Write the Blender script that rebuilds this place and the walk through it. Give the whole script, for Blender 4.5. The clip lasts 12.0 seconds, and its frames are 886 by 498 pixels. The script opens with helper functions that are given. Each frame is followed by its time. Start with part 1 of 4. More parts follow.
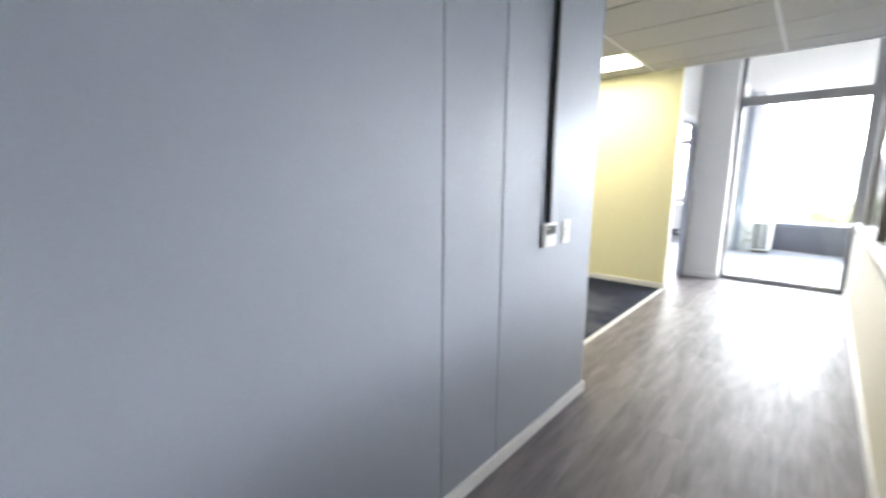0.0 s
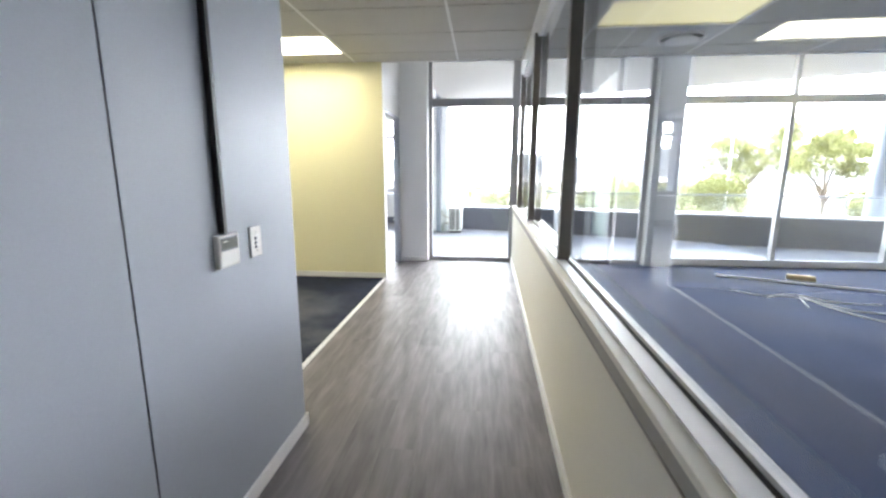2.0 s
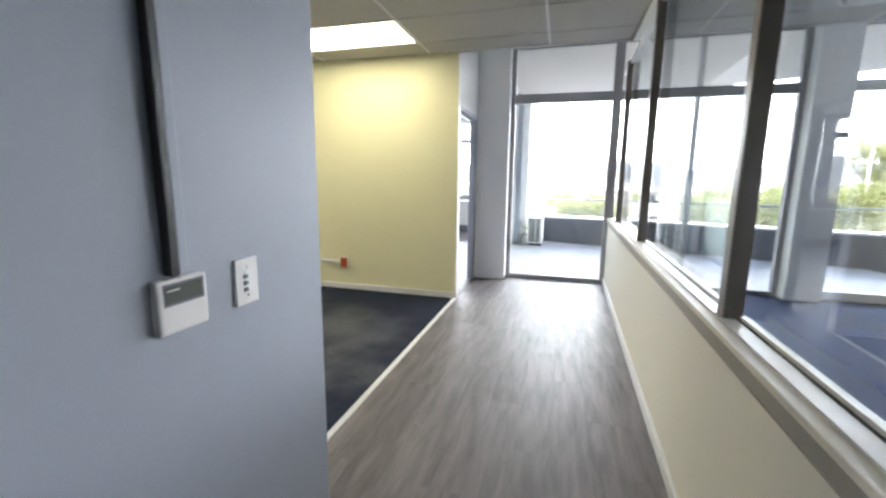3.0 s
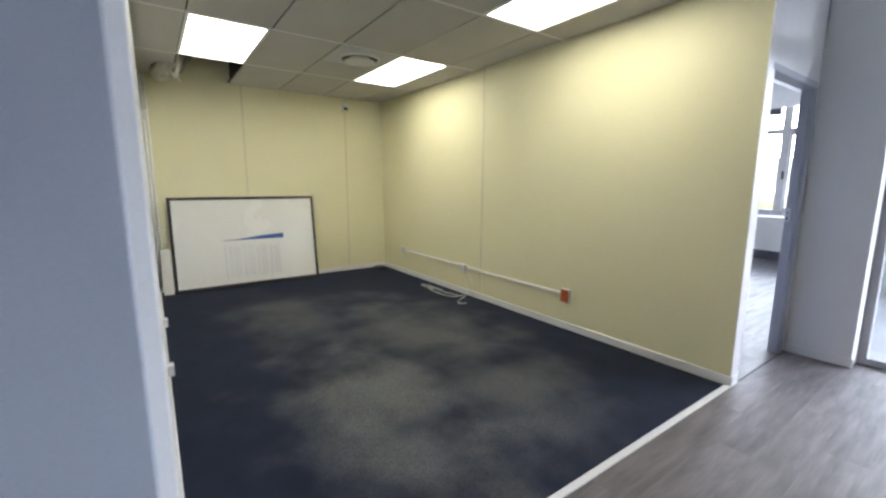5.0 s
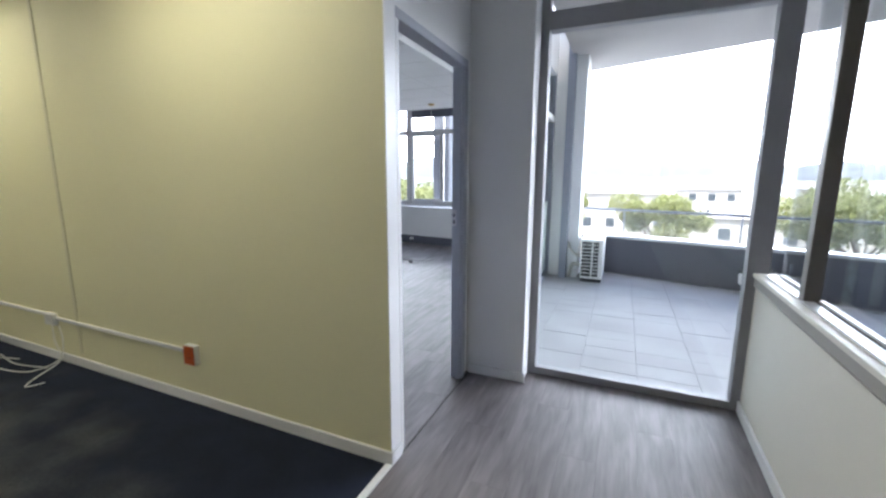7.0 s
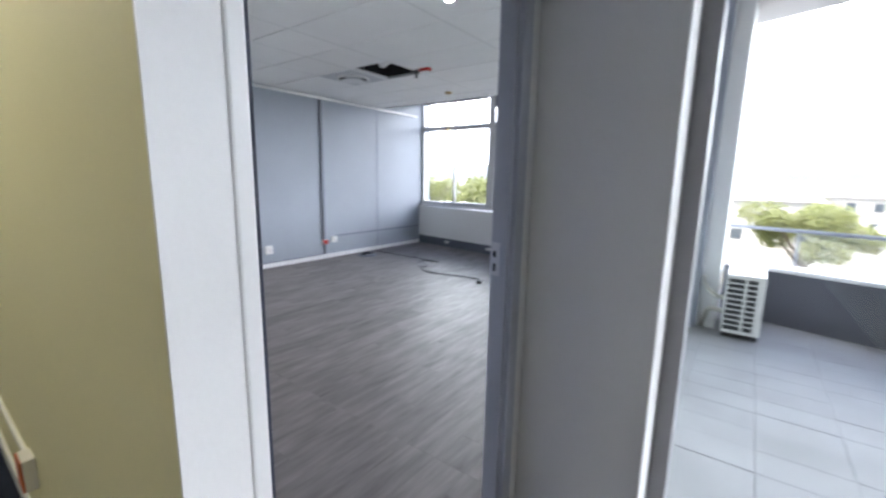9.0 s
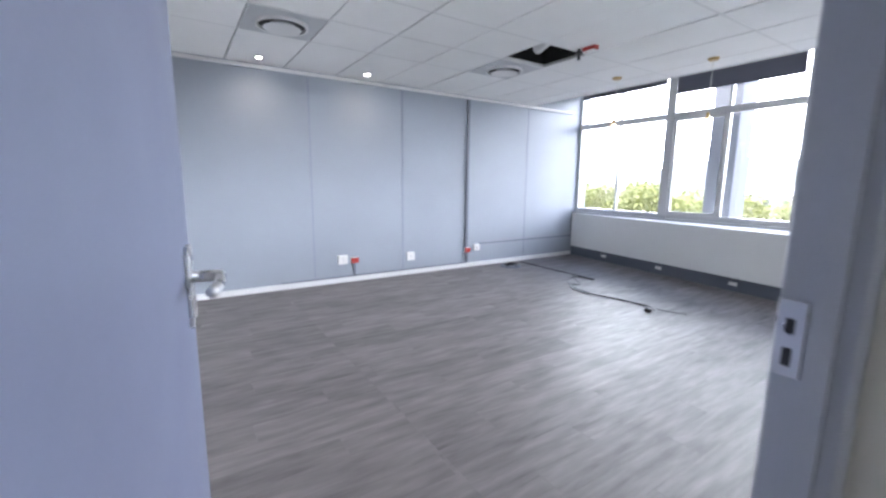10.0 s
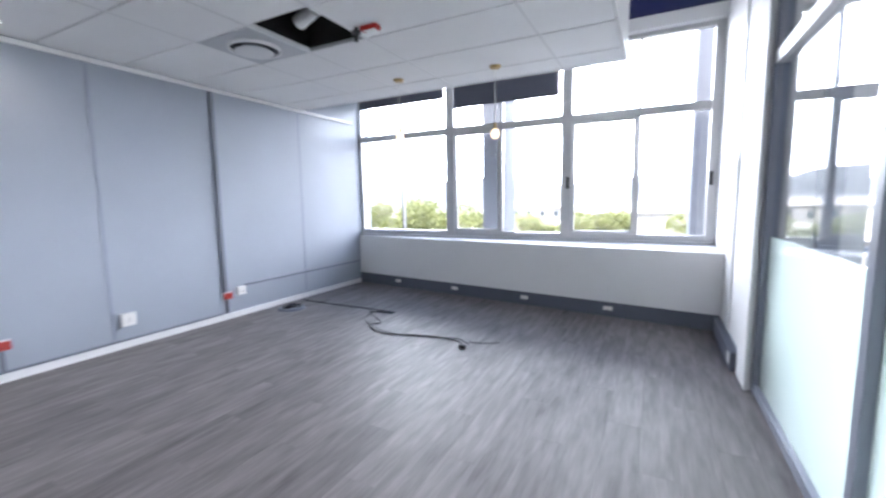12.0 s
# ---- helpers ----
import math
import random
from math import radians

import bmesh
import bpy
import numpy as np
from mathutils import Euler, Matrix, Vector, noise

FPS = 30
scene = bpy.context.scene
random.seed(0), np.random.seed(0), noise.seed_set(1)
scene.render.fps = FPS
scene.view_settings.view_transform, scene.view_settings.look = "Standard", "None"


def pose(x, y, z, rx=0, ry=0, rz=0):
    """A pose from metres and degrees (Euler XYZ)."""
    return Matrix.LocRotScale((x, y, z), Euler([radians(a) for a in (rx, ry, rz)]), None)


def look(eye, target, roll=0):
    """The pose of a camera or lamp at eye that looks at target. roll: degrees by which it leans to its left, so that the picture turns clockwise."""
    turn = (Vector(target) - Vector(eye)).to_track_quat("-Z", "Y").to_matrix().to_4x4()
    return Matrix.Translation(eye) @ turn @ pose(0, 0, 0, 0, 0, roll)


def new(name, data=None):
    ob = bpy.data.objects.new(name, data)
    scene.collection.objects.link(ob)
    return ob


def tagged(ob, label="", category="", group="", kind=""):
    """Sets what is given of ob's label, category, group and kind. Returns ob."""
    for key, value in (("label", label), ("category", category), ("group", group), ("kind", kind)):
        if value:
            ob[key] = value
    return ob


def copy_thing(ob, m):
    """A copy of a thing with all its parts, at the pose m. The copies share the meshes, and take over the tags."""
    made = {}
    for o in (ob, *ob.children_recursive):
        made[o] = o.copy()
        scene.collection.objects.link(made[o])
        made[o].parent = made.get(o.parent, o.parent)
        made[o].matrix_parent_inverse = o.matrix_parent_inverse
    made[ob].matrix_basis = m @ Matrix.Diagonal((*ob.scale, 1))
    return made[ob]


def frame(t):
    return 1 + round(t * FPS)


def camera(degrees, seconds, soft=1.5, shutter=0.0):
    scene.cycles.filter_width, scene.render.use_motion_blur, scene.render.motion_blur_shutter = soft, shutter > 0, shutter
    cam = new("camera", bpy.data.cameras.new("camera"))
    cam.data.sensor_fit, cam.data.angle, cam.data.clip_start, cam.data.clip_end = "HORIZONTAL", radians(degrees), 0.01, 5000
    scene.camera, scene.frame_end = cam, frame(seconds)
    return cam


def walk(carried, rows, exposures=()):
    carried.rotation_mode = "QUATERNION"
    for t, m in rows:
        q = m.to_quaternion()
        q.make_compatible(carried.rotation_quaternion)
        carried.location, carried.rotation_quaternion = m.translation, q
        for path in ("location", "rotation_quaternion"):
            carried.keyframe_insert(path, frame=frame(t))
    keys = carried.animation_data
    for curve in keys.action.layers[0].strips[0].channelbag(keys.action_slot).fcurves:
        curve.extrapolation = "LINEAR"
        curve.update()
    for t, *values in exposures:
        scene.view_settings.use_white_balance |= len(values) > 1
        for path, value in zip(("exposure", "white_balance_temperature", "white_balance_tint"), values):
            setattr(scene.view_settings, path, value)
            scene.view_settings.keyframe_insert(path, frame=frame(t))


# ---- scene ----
cam = camera(94.2, 12.0, soft=2.5, shutter=0.3)
PATH = [
    (0, (0.07, 0.141, 1.294), (-1.24, 1.616, 0.968), 0.4),
    (0.5, (0.108, 0.251, 1.299), (-0.665, 2.065, 0.962), 0.4),
    (1, (0.143, 0.278, 1.296), (-0.255, 2.21, 0.963), 0.2),
    (1.5, (0.1, 0.368, 1.284), (-0.039, 2.33, 0.923), 0.4),
    (2, (0.02, 0.627, 1.304), (-0.162, 2.586, 0.946), 0.2),
    (2.5, (-0.056, 0.939, 1.312), (-0.363, 2.885, 0.97), 0.5),
    (3, (-0.106, 1.314, 1.3), (-0.641, 3.213, 0.969), 0.6),
    (3.5, (-0.108, 1.651, 1.315), (-0.918, 3.452, 0.999), 1.0),
    (5.3, (-0.205, 2.733, 1.357), (-1.849, 3.828, 1.045), 0.1),
    (5.5, (-0.242, 2.86, 1.367), (-1.841, 4.023, 1.071), -0.4),
    (6, (-0.257, 3.244, 1.365), (-1.62, 4.674, 1.058), -0.9),
    (6.5, (-0.211, 3.681, 1.372), (-1.195, 5.391, 1.047), -0.1),
    (6.7, (-0.215, 3.847, 1.361), (-1.024, 5.646, 1.031), 0.1),
    (8.5, (-0.49, 5.145, 1.441), (-1.242, 6.962, 1.079), 0.3),
    (9, (-0.603, 5.443, 1.365), (-1.778, 7.025, 1.023), 1.1),
    (9.5, (-0.778, 5.702, 1.286), (-2.269, 6.996, 0.968), 1.2),
    (10, (-1.048, 5.9, 1.312), (-2.705, 6.975, 0.994), 0.6),
    (10.5, (-1.275, 6.092, 1.321), (-2.972, 7.107, 1.024), 0.2),
    (11, (-1.528, 6.281, 1.305), (-3.123, 7.456, 1.029), 0.1),
    (11.5, (-1.75, 6.475, 1.338), (-3.08, 7.947, 1.087), -0.6),
    (12, (-1.862, 6.712, 1.314), (-2.774, 8.477, 1.084), -0.9),
]
walk(cam, [(t, look(e, a, r)) for t, e, a, r in PATH], exposures=[(0, 4.45, 6500, 12), (0.5, 4.35, 6500, 12), (1.5, 4.2, 6500, 12), (2.5, 3.85, 6450, 12), (3.5, 3.5, 6350, 12), (5.5, 3.3, 5850, 16), (6, 3.35, 5850, 15), (6.5, 3.1, 5900, 14), (8.5, 2.5, 6300, 12), (9.5, 3.2, 6200, 14), (10.5, 3.25, 6150, 15), (11, 3.1, 6150, 15), (12, 3.05, 6100, 15)]
)

# ---- light ----
world = bpy.data.worlds.new("sky")
scene.world = world
world.use_nodes = True
wn = world.node_tree
sky = wn.nodes.new("ShaderNodeTexSky")
sky.sky_type = "NISHITA"
sky.sun_disc = False
sky.sun_elevation = radians(58)
sky.sun_rotation = radians(150)
sky.air_density, sky.dust_density, sky.ozone_density = 1.0, 3.0, 1.0
wn.nodes["Background"].inputs["Strength"].default_value = 0.15
wn.links.new(sky.outputs["Color"], wn.nodes["Background"].inputs["Color"])
sun_data = bpy.data.lights.new("sun", "SUN")
sun_data.energy, sun_data.angle, sun_data.color = 2.0, radians(0.6), (1.0, 0.96, 0.9)
sun = new("sun", sun_data)
sun.matrix_world = look((-10, -17, 32), (0, 0, 0))

# hazy white sky low over the distance
haze = bpy.data.materials.new("hazy_sky_glow")
haze.use_nodes = True
haze.node_tree.nodes["Principled BSDF"].inputs["Base Color"].default_value = (0, 0, 0, 1)
haze.node_tree.nodes["Principled BSDF"].inputs["Emission Color"].default_value = (0.91, 0.94, 1.0, 1)
haze.node_tree.nodes["Principled BSDF"].inputs["Emission Strength"].default_value = 2.8
arc = [(900 * math.cos(radians(a)), 900 * math.sin(radians(a))) for a in range(-10, 191, 10)]
arc_mesh = bpy.data.meshes.new("sky_backdrop")
arc_mesh.from_pydata([(x, y, z) for x, y in arc for z in (-40, 520)], [], [(2 * i, 2 * i + 2, 2 * i + 3, 2 * i + 1) for i in range(len(arc) - 1)])
arc_mesh.materials.append(haze)
tagged(new("backdrop", arc_mesh), "plain hazy white sky far beyond the hills", "sky", kind="structure")

# ---- helpers of this scene ----
def box(bm, x0, x1, y0, y1, z0, z1, bevel=0.0):
    m = Matrix.LocRotScale(((x0 + x1) / 2, (y0 + y1) / 2, (z0 + z1) / 2), None, (abs(x1 - x0), abs(y1 - y0), abs(z1 - z0)))
    made = bmesh.ops.create_cube(bm, size=1, matrix=m)
    if bevel:
        edges = list({e for v in made["verts"] for e in v.link_edges})
        bmesh.ops.bevel(bm, geom=edges, offset=bevel, segments=2, profile=0.5, affect="EDGES")
    return bm


def boxes(*rows, bevel=0.0):
    bm = bmesh.new()
    for r in rows:
        box(bm, *r, bevel=bevel)
    return bm


def rod(bm, a, b, r, r2=None, seg=12):
    a, b = Vector(a), Vector(b)
    d = b - a
    m = Matrix.Translation((a + b) / 2) @ d.to_track_quat("Z", "Y").to_matrix().to_4x4()
    bmesh.ops.create_cone(bm, cap_ends=True, segments=seg, radius1=r, radius2=r if r2 is None else r2, depth=d.length, matrix=m)
    return bm


def ring(bm, c, r_in, r_out, z0, z1, seg=32):
    """A flat ring round a vertical axis."""
    vs = []
    for k in range(seg):
        a = 2 * math.pi * k / seg
        vs.append([bm.verts.new((c[0] + r * math.cos(a), c[1] + r * math.sin(a), z)) for r, z in ((r_in, z0), (r_out, z0), (r_out, z1), (r_in, z1))])
    for k in range(seg):
        p, q = vs[k], vs[(k + 1) % seg]
        for i in range(4):
            j = (i + 1) % 4
            bm.faces.new((p[i], p[j], q[j], q[i]))
    return bm


def wire(bm, pts, r=0.004, seg=6):
    """A tube along a smooth line through the points."""
    pts = [Vector(p) for p in pts]
    line = []
    for i in range(len(pts) - 1):
        p0, p1, p2, p3 = pts[max(i - 1, 0)], pts[i], pts[i + 1], pts[min(i + 2, len(pts) - 1)]
        for k in range(6):
            t = k / 6
            line.append(0.5 * (2 * p1 + (p2 - p0) * t + (2 * p0 - 5 * p1 + 4 * p2 - p3) * t * t + (3 * p1 - p0 - 3 * p2 + p3) * t ** 3))
    line.append(pts[-1])
    loops = []
    for i, p in enumerate(line):
        d = (line[min(i + 1, len(line) - 1)] - line[max(i - 1, 0)]).normalized()
        u = d.orthogonal().normalized() if abs(d.z) > 0.9 else d.cross(Vector((0, 0, 1))).normalized()
        v = d.cross(u)
        loops.append([bm.verts.new(p + r * (math.cos(a) * u + math.sin(a) * v)) for a in (2 * math.pi * k / seg for k in range(seg))])
    for a, b in zip(loops, loops[1:]):
        for k in range(seg):
            bm.faces.new((a[k], a[(k + 1) % seg], b[(k + 1) % seg], b[k]))
    bm.faces.new(loops[0][::-1])
    bm.faces.new(loops[-1])
    return bm


def mesh_of(name, bm, material, smooth=False):
    bmesh.ops.recalc_face_normals(bm, faces=bm.faces)
    me = bpy.data.meshes.new(name)
    bm.to_mesh(me)
    bm.free()
    me.materials.append(material)
    if smooth:
        for p in me.polygons:
            p.use_smooth = True
    return me


def part(name, bm, material, parent, label="", smooth=False):
    ob = new(name, mesh_of(name, bm, material, smooth))
    ob.parent = parent
    base = Matrix()
    p = parent
    while p is not None:
        base = p.matrix_basis @ base if p.parent is None else base
        p = p.parent
    ob.matrix_parent_inverse = base.inverted()
    if parent.parent is not None:
        ob.matrix_parent_inverse = Matrix()
    if label:
        ob["label"] = label
    return ob


def thing(name, at, label, category, group="", kind=""):
    ob = new(name)
    ob.empty_display_size = 0.1
    ob.matrix_basis = Matrix.Translation(at)
    return tagged(ob, label, category, group, kind)


def slanted(ob):
    """The corridor partition runs about a degree out of square with the other walls."""
    for o in (ob, *ob.children_recursive):
        if o.type == "MESH":
            for v in o.data.vertices:
                v.co.x += 0.0193 * (v.co.y - 4.43)
    return ob


def solid(name, bm, material, label, category, kind="", group="", smooth=False):
    return tagged(new(name, mesh_of(name, bm, material, smooth)), label, category, group, kind)


# ---- materials ----
def surface(name, color, rough=0.6, metal=0.0, vary=0.06, scale=3.0, grain=60.0, bump=0.1, stretch=(1, 1, 1), per_object=0.0, spec=0.5, fine_w=0.5, spread=0.35):
    m = bpy.data.materials.new(name)
    m.use_nodes = True
    n, l = m.node_tree.nodes, m.node_tree.links
    b = n["Principled BSDF"]
    b.inputs["Metallic"].default_value = metal
    b.inputs["Specular IOR Level"].default_value = spec
    geo = n.new("ShaderNodeNewGeometry")
    mp = n.new("ShaderNodeMapping")
    mp.inputs["Scale"].default_value = stretch
    l.new(geo.outputs["Position"], mp.inputs["Vector"])
    big, fine = n.new("ShaderNodeTexNoise"), n.new("ShaderNodeTexNoise")
    big.inputs["Scale"].default_value, fine.inputs["Scale"].default_value = scale, grain
    big.inputs["Detail"].default_value, fine.inputs["Detail"].default_value = 5, 3
    l.new(mp.outputs["Vector"], big.inputs["Vector"])
    l.new(mp.outputs["Vector"], fine.inputs["Vector"])
    add = n.new("ShaderNodeMath")
    add.operation = "ADD"
    l.new(big.outputs["Fac"], add.inputs[0])
    half = n.new("ShaderNodeMath")
    half.operation = "MULTIPLY"
    half.inputs[1].default_value = fine_w
    l.new(fine.outputs["Fac"], half.inputs[0])
    l.new(half.outputs[0], add.inputs[1])
    last = add.outputs[0]
    if per_object:
        info = n.new("ShaderNodeObjectInfo")
        k = n.new("ShaderNodeMath")
        k.operation = "MULTIPLY_ADD"
        k.inputs[1].default_value = per_object
        l.new(info.outputs["Random"], k.inputs[0])
        l.new(last, k.inputs[2])
        last = k.outputs[0]
    ramp = n.new("ShaderNodeMapRange")
    mid = 0.5 + 0.5 * fine_w + 0.5 * per_object
    ramp.inputs["From Min"].default_value, ramp.inputs["From Max"].default_value = mid - spread, mid + spread
    ramp.inputs["To Min"].default_value, ramp.inputs["To Max"].default_value = 1 - vary, 1 + vary
    l.new(last, ramp.inputs["Value"])
    mul = n.new("ShaderNodeVectorMath")
    mul.operation = "SCALE"
    mul.inputs[0].default_value = color
    l.new(ramp.outputs["Result"], mul.inputs["Scale"])
    l.new(mul.outputs["Vector"], b.inputs["Base Color"])
    rr = n.new("ShaderNodeMapRange")
    rr.inputs["From Min"].default_value, rr.inputs["From Max"].default_value = 0.3, 0.7
    rr.inputs["To Min"].default_value, rr.inputs["To Max"].default_value = max(rough - 0.07, 0.02), min(rough + 0.07, 1)
    l.new(big.outputs["Fac"], rr.inputs["Value"])
    l.new(rr.outputs["Result"], b.inputs["Roughness"])
    if bump:
        bp = n.new("ShaderNodeBump")
        bp.inputs["Strength"].default_value = bump
        bp.inputs["Distance"].default_value = 0.004
        l.new(fine.outputs["Fac"], bp.inputs["Height"])
        l.new(bp.outputs["Normal"], b.inputs["Normal"])
    return m


def carpet(name, pile, stain, patches):
    """Short pile with pale worn patches; patches lists (x, y, half length, half width, strength)."""
    m = surface(name, pile, 0.95, vary=0.35, scale=5.0, grain=240, bump=0.9, spec=0.12)
    n, l = m.node_tree.nodes, m.node_tree.links
    b = n["Principled BSDF"]
    base = b.inputs["Base Color"].links[0].from_socket
    geo, wobble, grit = n.new("ShaderNodeNewGeometry"), n.new("ShaderNodeTexNoise"), n.new("ShaderNodeTexNoise")
    wobble.inputs["Scale"].default_value, wobble.inputs["Detail"].default_value = 2.2, 7
    grit.inputs["Scale"].default_value, grit.inputs["Detail"].default_value = 120, 5
    l.new(geo.outputs["Position"], wobble.inputs["Vector"])
    l.new(geo.outputs["Position"], grit.inputs["Vector"])
    total = None
    for x, y, a, c, k in patches:
        mp, dist, fall = n.new("ShaderNodeMapping"), n.new("ShaderNodeVectorMath"), n.new("ShaderNodeMath")
        mp.inputs["Location"].default_value = (-x / a, -y / c, 0)
        mp.inputs["Scale"].default_value = (1 / a, 1 / c, 0)
        dist.operation = "LENGTH"
        l.new(geo.outputs["Position"], mp.inputs["Vector"])
        l.new(mp.outputs["Vector"], dist.inputs[0])
        ragged = n.new("ShaderNodeMath")
        ragged.operation = "MULTIPLY_ADD"
        ragged.inputs[1].default_value = 2.6
        l.new(wobble.outputs["Fac"], ragged.inputs[0])
        l.new(dist.outputs["Value"], ragged.inputs[2])
        step = n.new("ShaderNodeMapRange")
        step.interpolation_type = "SMOOTHSTEP"
        step.inputs["From Min"].default_value, step.inputs["From Max"].default_value = 2.75, 1.1
        step.inputs["To Max"].default_value = k
        l.new(ragged.outputs[0], step.inputs["Value"])
        if total is None:
            total = step.outputs["Result"]
        else:
            fall.operation = "MAXIMUM"
            l.new(total, fall.inputs[0])
            l.new(step.outputs["Result"], fall.inputs[1])
            total = fall.outputs[0]
    speck = n.new("ShaderNodeMapRange")
    speck.inputs["From Min"].default_value, speck.inputs["From Max"].default_value = 0.3, 0.65
    speck.inputs["To Min"].default_value = 0.35
    l.new(grit.outputs["Fac"], speck.inputs["Value"])
    k = n.new("ShaderNodeMath")
    k.operation = "MULTIPLY"
    l.new(total, k.inputs[0])
    l.new(speck.outputs["Result"], k.inputs[1])
    mix = n.new("ShaderNodeMix")
    mix.data_type = "RGBA"
    mix.inputs[7].default_value = (*stain, 1)
    l.new(k.outputs[0], mix.inputs[0])
    l.new(base, mix.inputs[6])
    l.new(mix.outputs[2], b.inputs["Base Color"])
    return m


def vinyl(name, dark, pale):
    """Weathered wood print: streaks and blotches along the plank, each plank cut from another place."""
    m = bpy.data.materials.new(name)
    m.use_nodes = True
    n, l = m.node_tree.nodes, m.node_tree.links
    b = n["Principled BSDF"]
    geo, info = n.new("ShaderNodeNewGeometry"), n.new("ShaderNodeObjectInfo")
    shift, move = n.new("ShaderNodeMath"), n.new("ShaderNodeVectorMath")
    shift.operation, shift.inputs[1].default_value = "MULTIPLY", 37.0
    move.operation = "ADD"
    l.new(info.outputs["Random"], shift.inputs[0])
    l.new(geo.outputs["Position"], move.inputs[0])
    l.new(shift.outputs[0], move.inputs[1])
    layers = []
    for stretch, detail, weight in (((4.5, 1.0, 1), 4, 0.36), ((20, 3.0, 1), 5, 0.7), ((80, 6, 1), 3, 0.26)):
        mp, tex, k = n.new("ShaderNodeMapping"), n.new("ShaderNodeTexNoise"), n.new("ShaderNodeMath")
        mp.inputs["Scale"].default_value = stretch
        tex.inputs["Scale"].default_value, tex.inputs["Detail"].default_value, tex.inputs["Distortion"].default_value = 1.0, detail, 0.25
        k.operation, k.inputs[1].default_value = "MULTIPLY", weight
        l.new(move.outputs["Vector"], mp.inputs["Vector"])
        l.new(mp.outputs["Vector"], tex.inputs["Vector"])
        l.new(tex.outputs["Fac"], k.inputs[0])
        layers.append(k.outputs[0])
    tone = n.new("ShaderNodeMath")
    tone.operation, tone.inputs[1].default_value = "MULTIPLY", 0.09
    l.new(info.outputs["Random"], tone.inputs[0])
    last = tone.outputs[0]
    for o in layers:
        add = n.new("ShaderNodeMath")
        l.new(last, add.inputs[0])
        l.new(o, add.inputs[1])
        last = add.outputs[0]
    step = n.new("ShaderNodeMapRange")
    step.inputs["From Min"].default_value, step.inputs["From Max"].default_value = 0.47, 0.94
    l.new(last, step.inputs["Value"])
    mix = n.new("ShaderNodeMix")
    mix.data_type = "RGBA"
    mix.inputs[6].default_value, mix.inputs[7].default_value = (*dark, 1), (*pale, 1)
    l.new(step.outputs["Result"], mix.inputs[0])
    l.new(mix.outputs[2], b.inputs["Base Color"])
    rough = n.new("ShaderNodeMapRange")
    rough.inputs["To Min"].default_value, rough.inputs["To Max"].default_value = 0.57, 0.47
    l.new(step.outputs["Result"], rough.inputs["Value"])
    l.new(rough.outputs["Result"], b.inputs["Roughness"])
    b.inputs["Specular IOR Level"].default_value = 0.36
    bump = n.new("ShaderNodeBump")
    bump.inputs["Strength"].default_value, bump.inputs["Distance"].default_value = 0.12, 0.002
    l.new(last, bump.inputs["Height"])
    l.new(bump.outputs["Normal"], b.inputs["Normal"])
    return m


def foliage(name, color):
    """Leaves that let part of the light through."""
    m = surface(name, color, 0.6, vary=0.4, scale=2.0, grain=12, bump=0.0)
    n, l = m.node_tree.nodes, m.node_tree.links
    through_light, both = n.new("ShaderNodeBsdfTranslucent"), n.new("ShaderNodeMixShader")
    l.new(n["Principled BSDF"].inputs["Base Color"].links[0].from_socket, through_light.inputs["Color"])
    both.inputs["Fac"].default_value = 0.4
    l.new(n["Principled BSDF"].outputs[0], both.inputs[1])
    l.new(through_light.outputs[0], both.inputs[2])
    l.new(both.outputs[0], n["Material Output"].inputs["Surface"])
    return m


def glowing(name, color, strength):
    m = bpy.data.materials.new(name)
    m.use_nodes = True
    b = m.node_tree.nodes["Principled BSDF"]
    b.inputs["Base Color"].default_value = (0.9, 0.9, 0.85, 1)
    b.inputs["Emission Color"].default_value = (*color, 1)
    b.inputs["Emission Strength"].default_value = strength
    return m


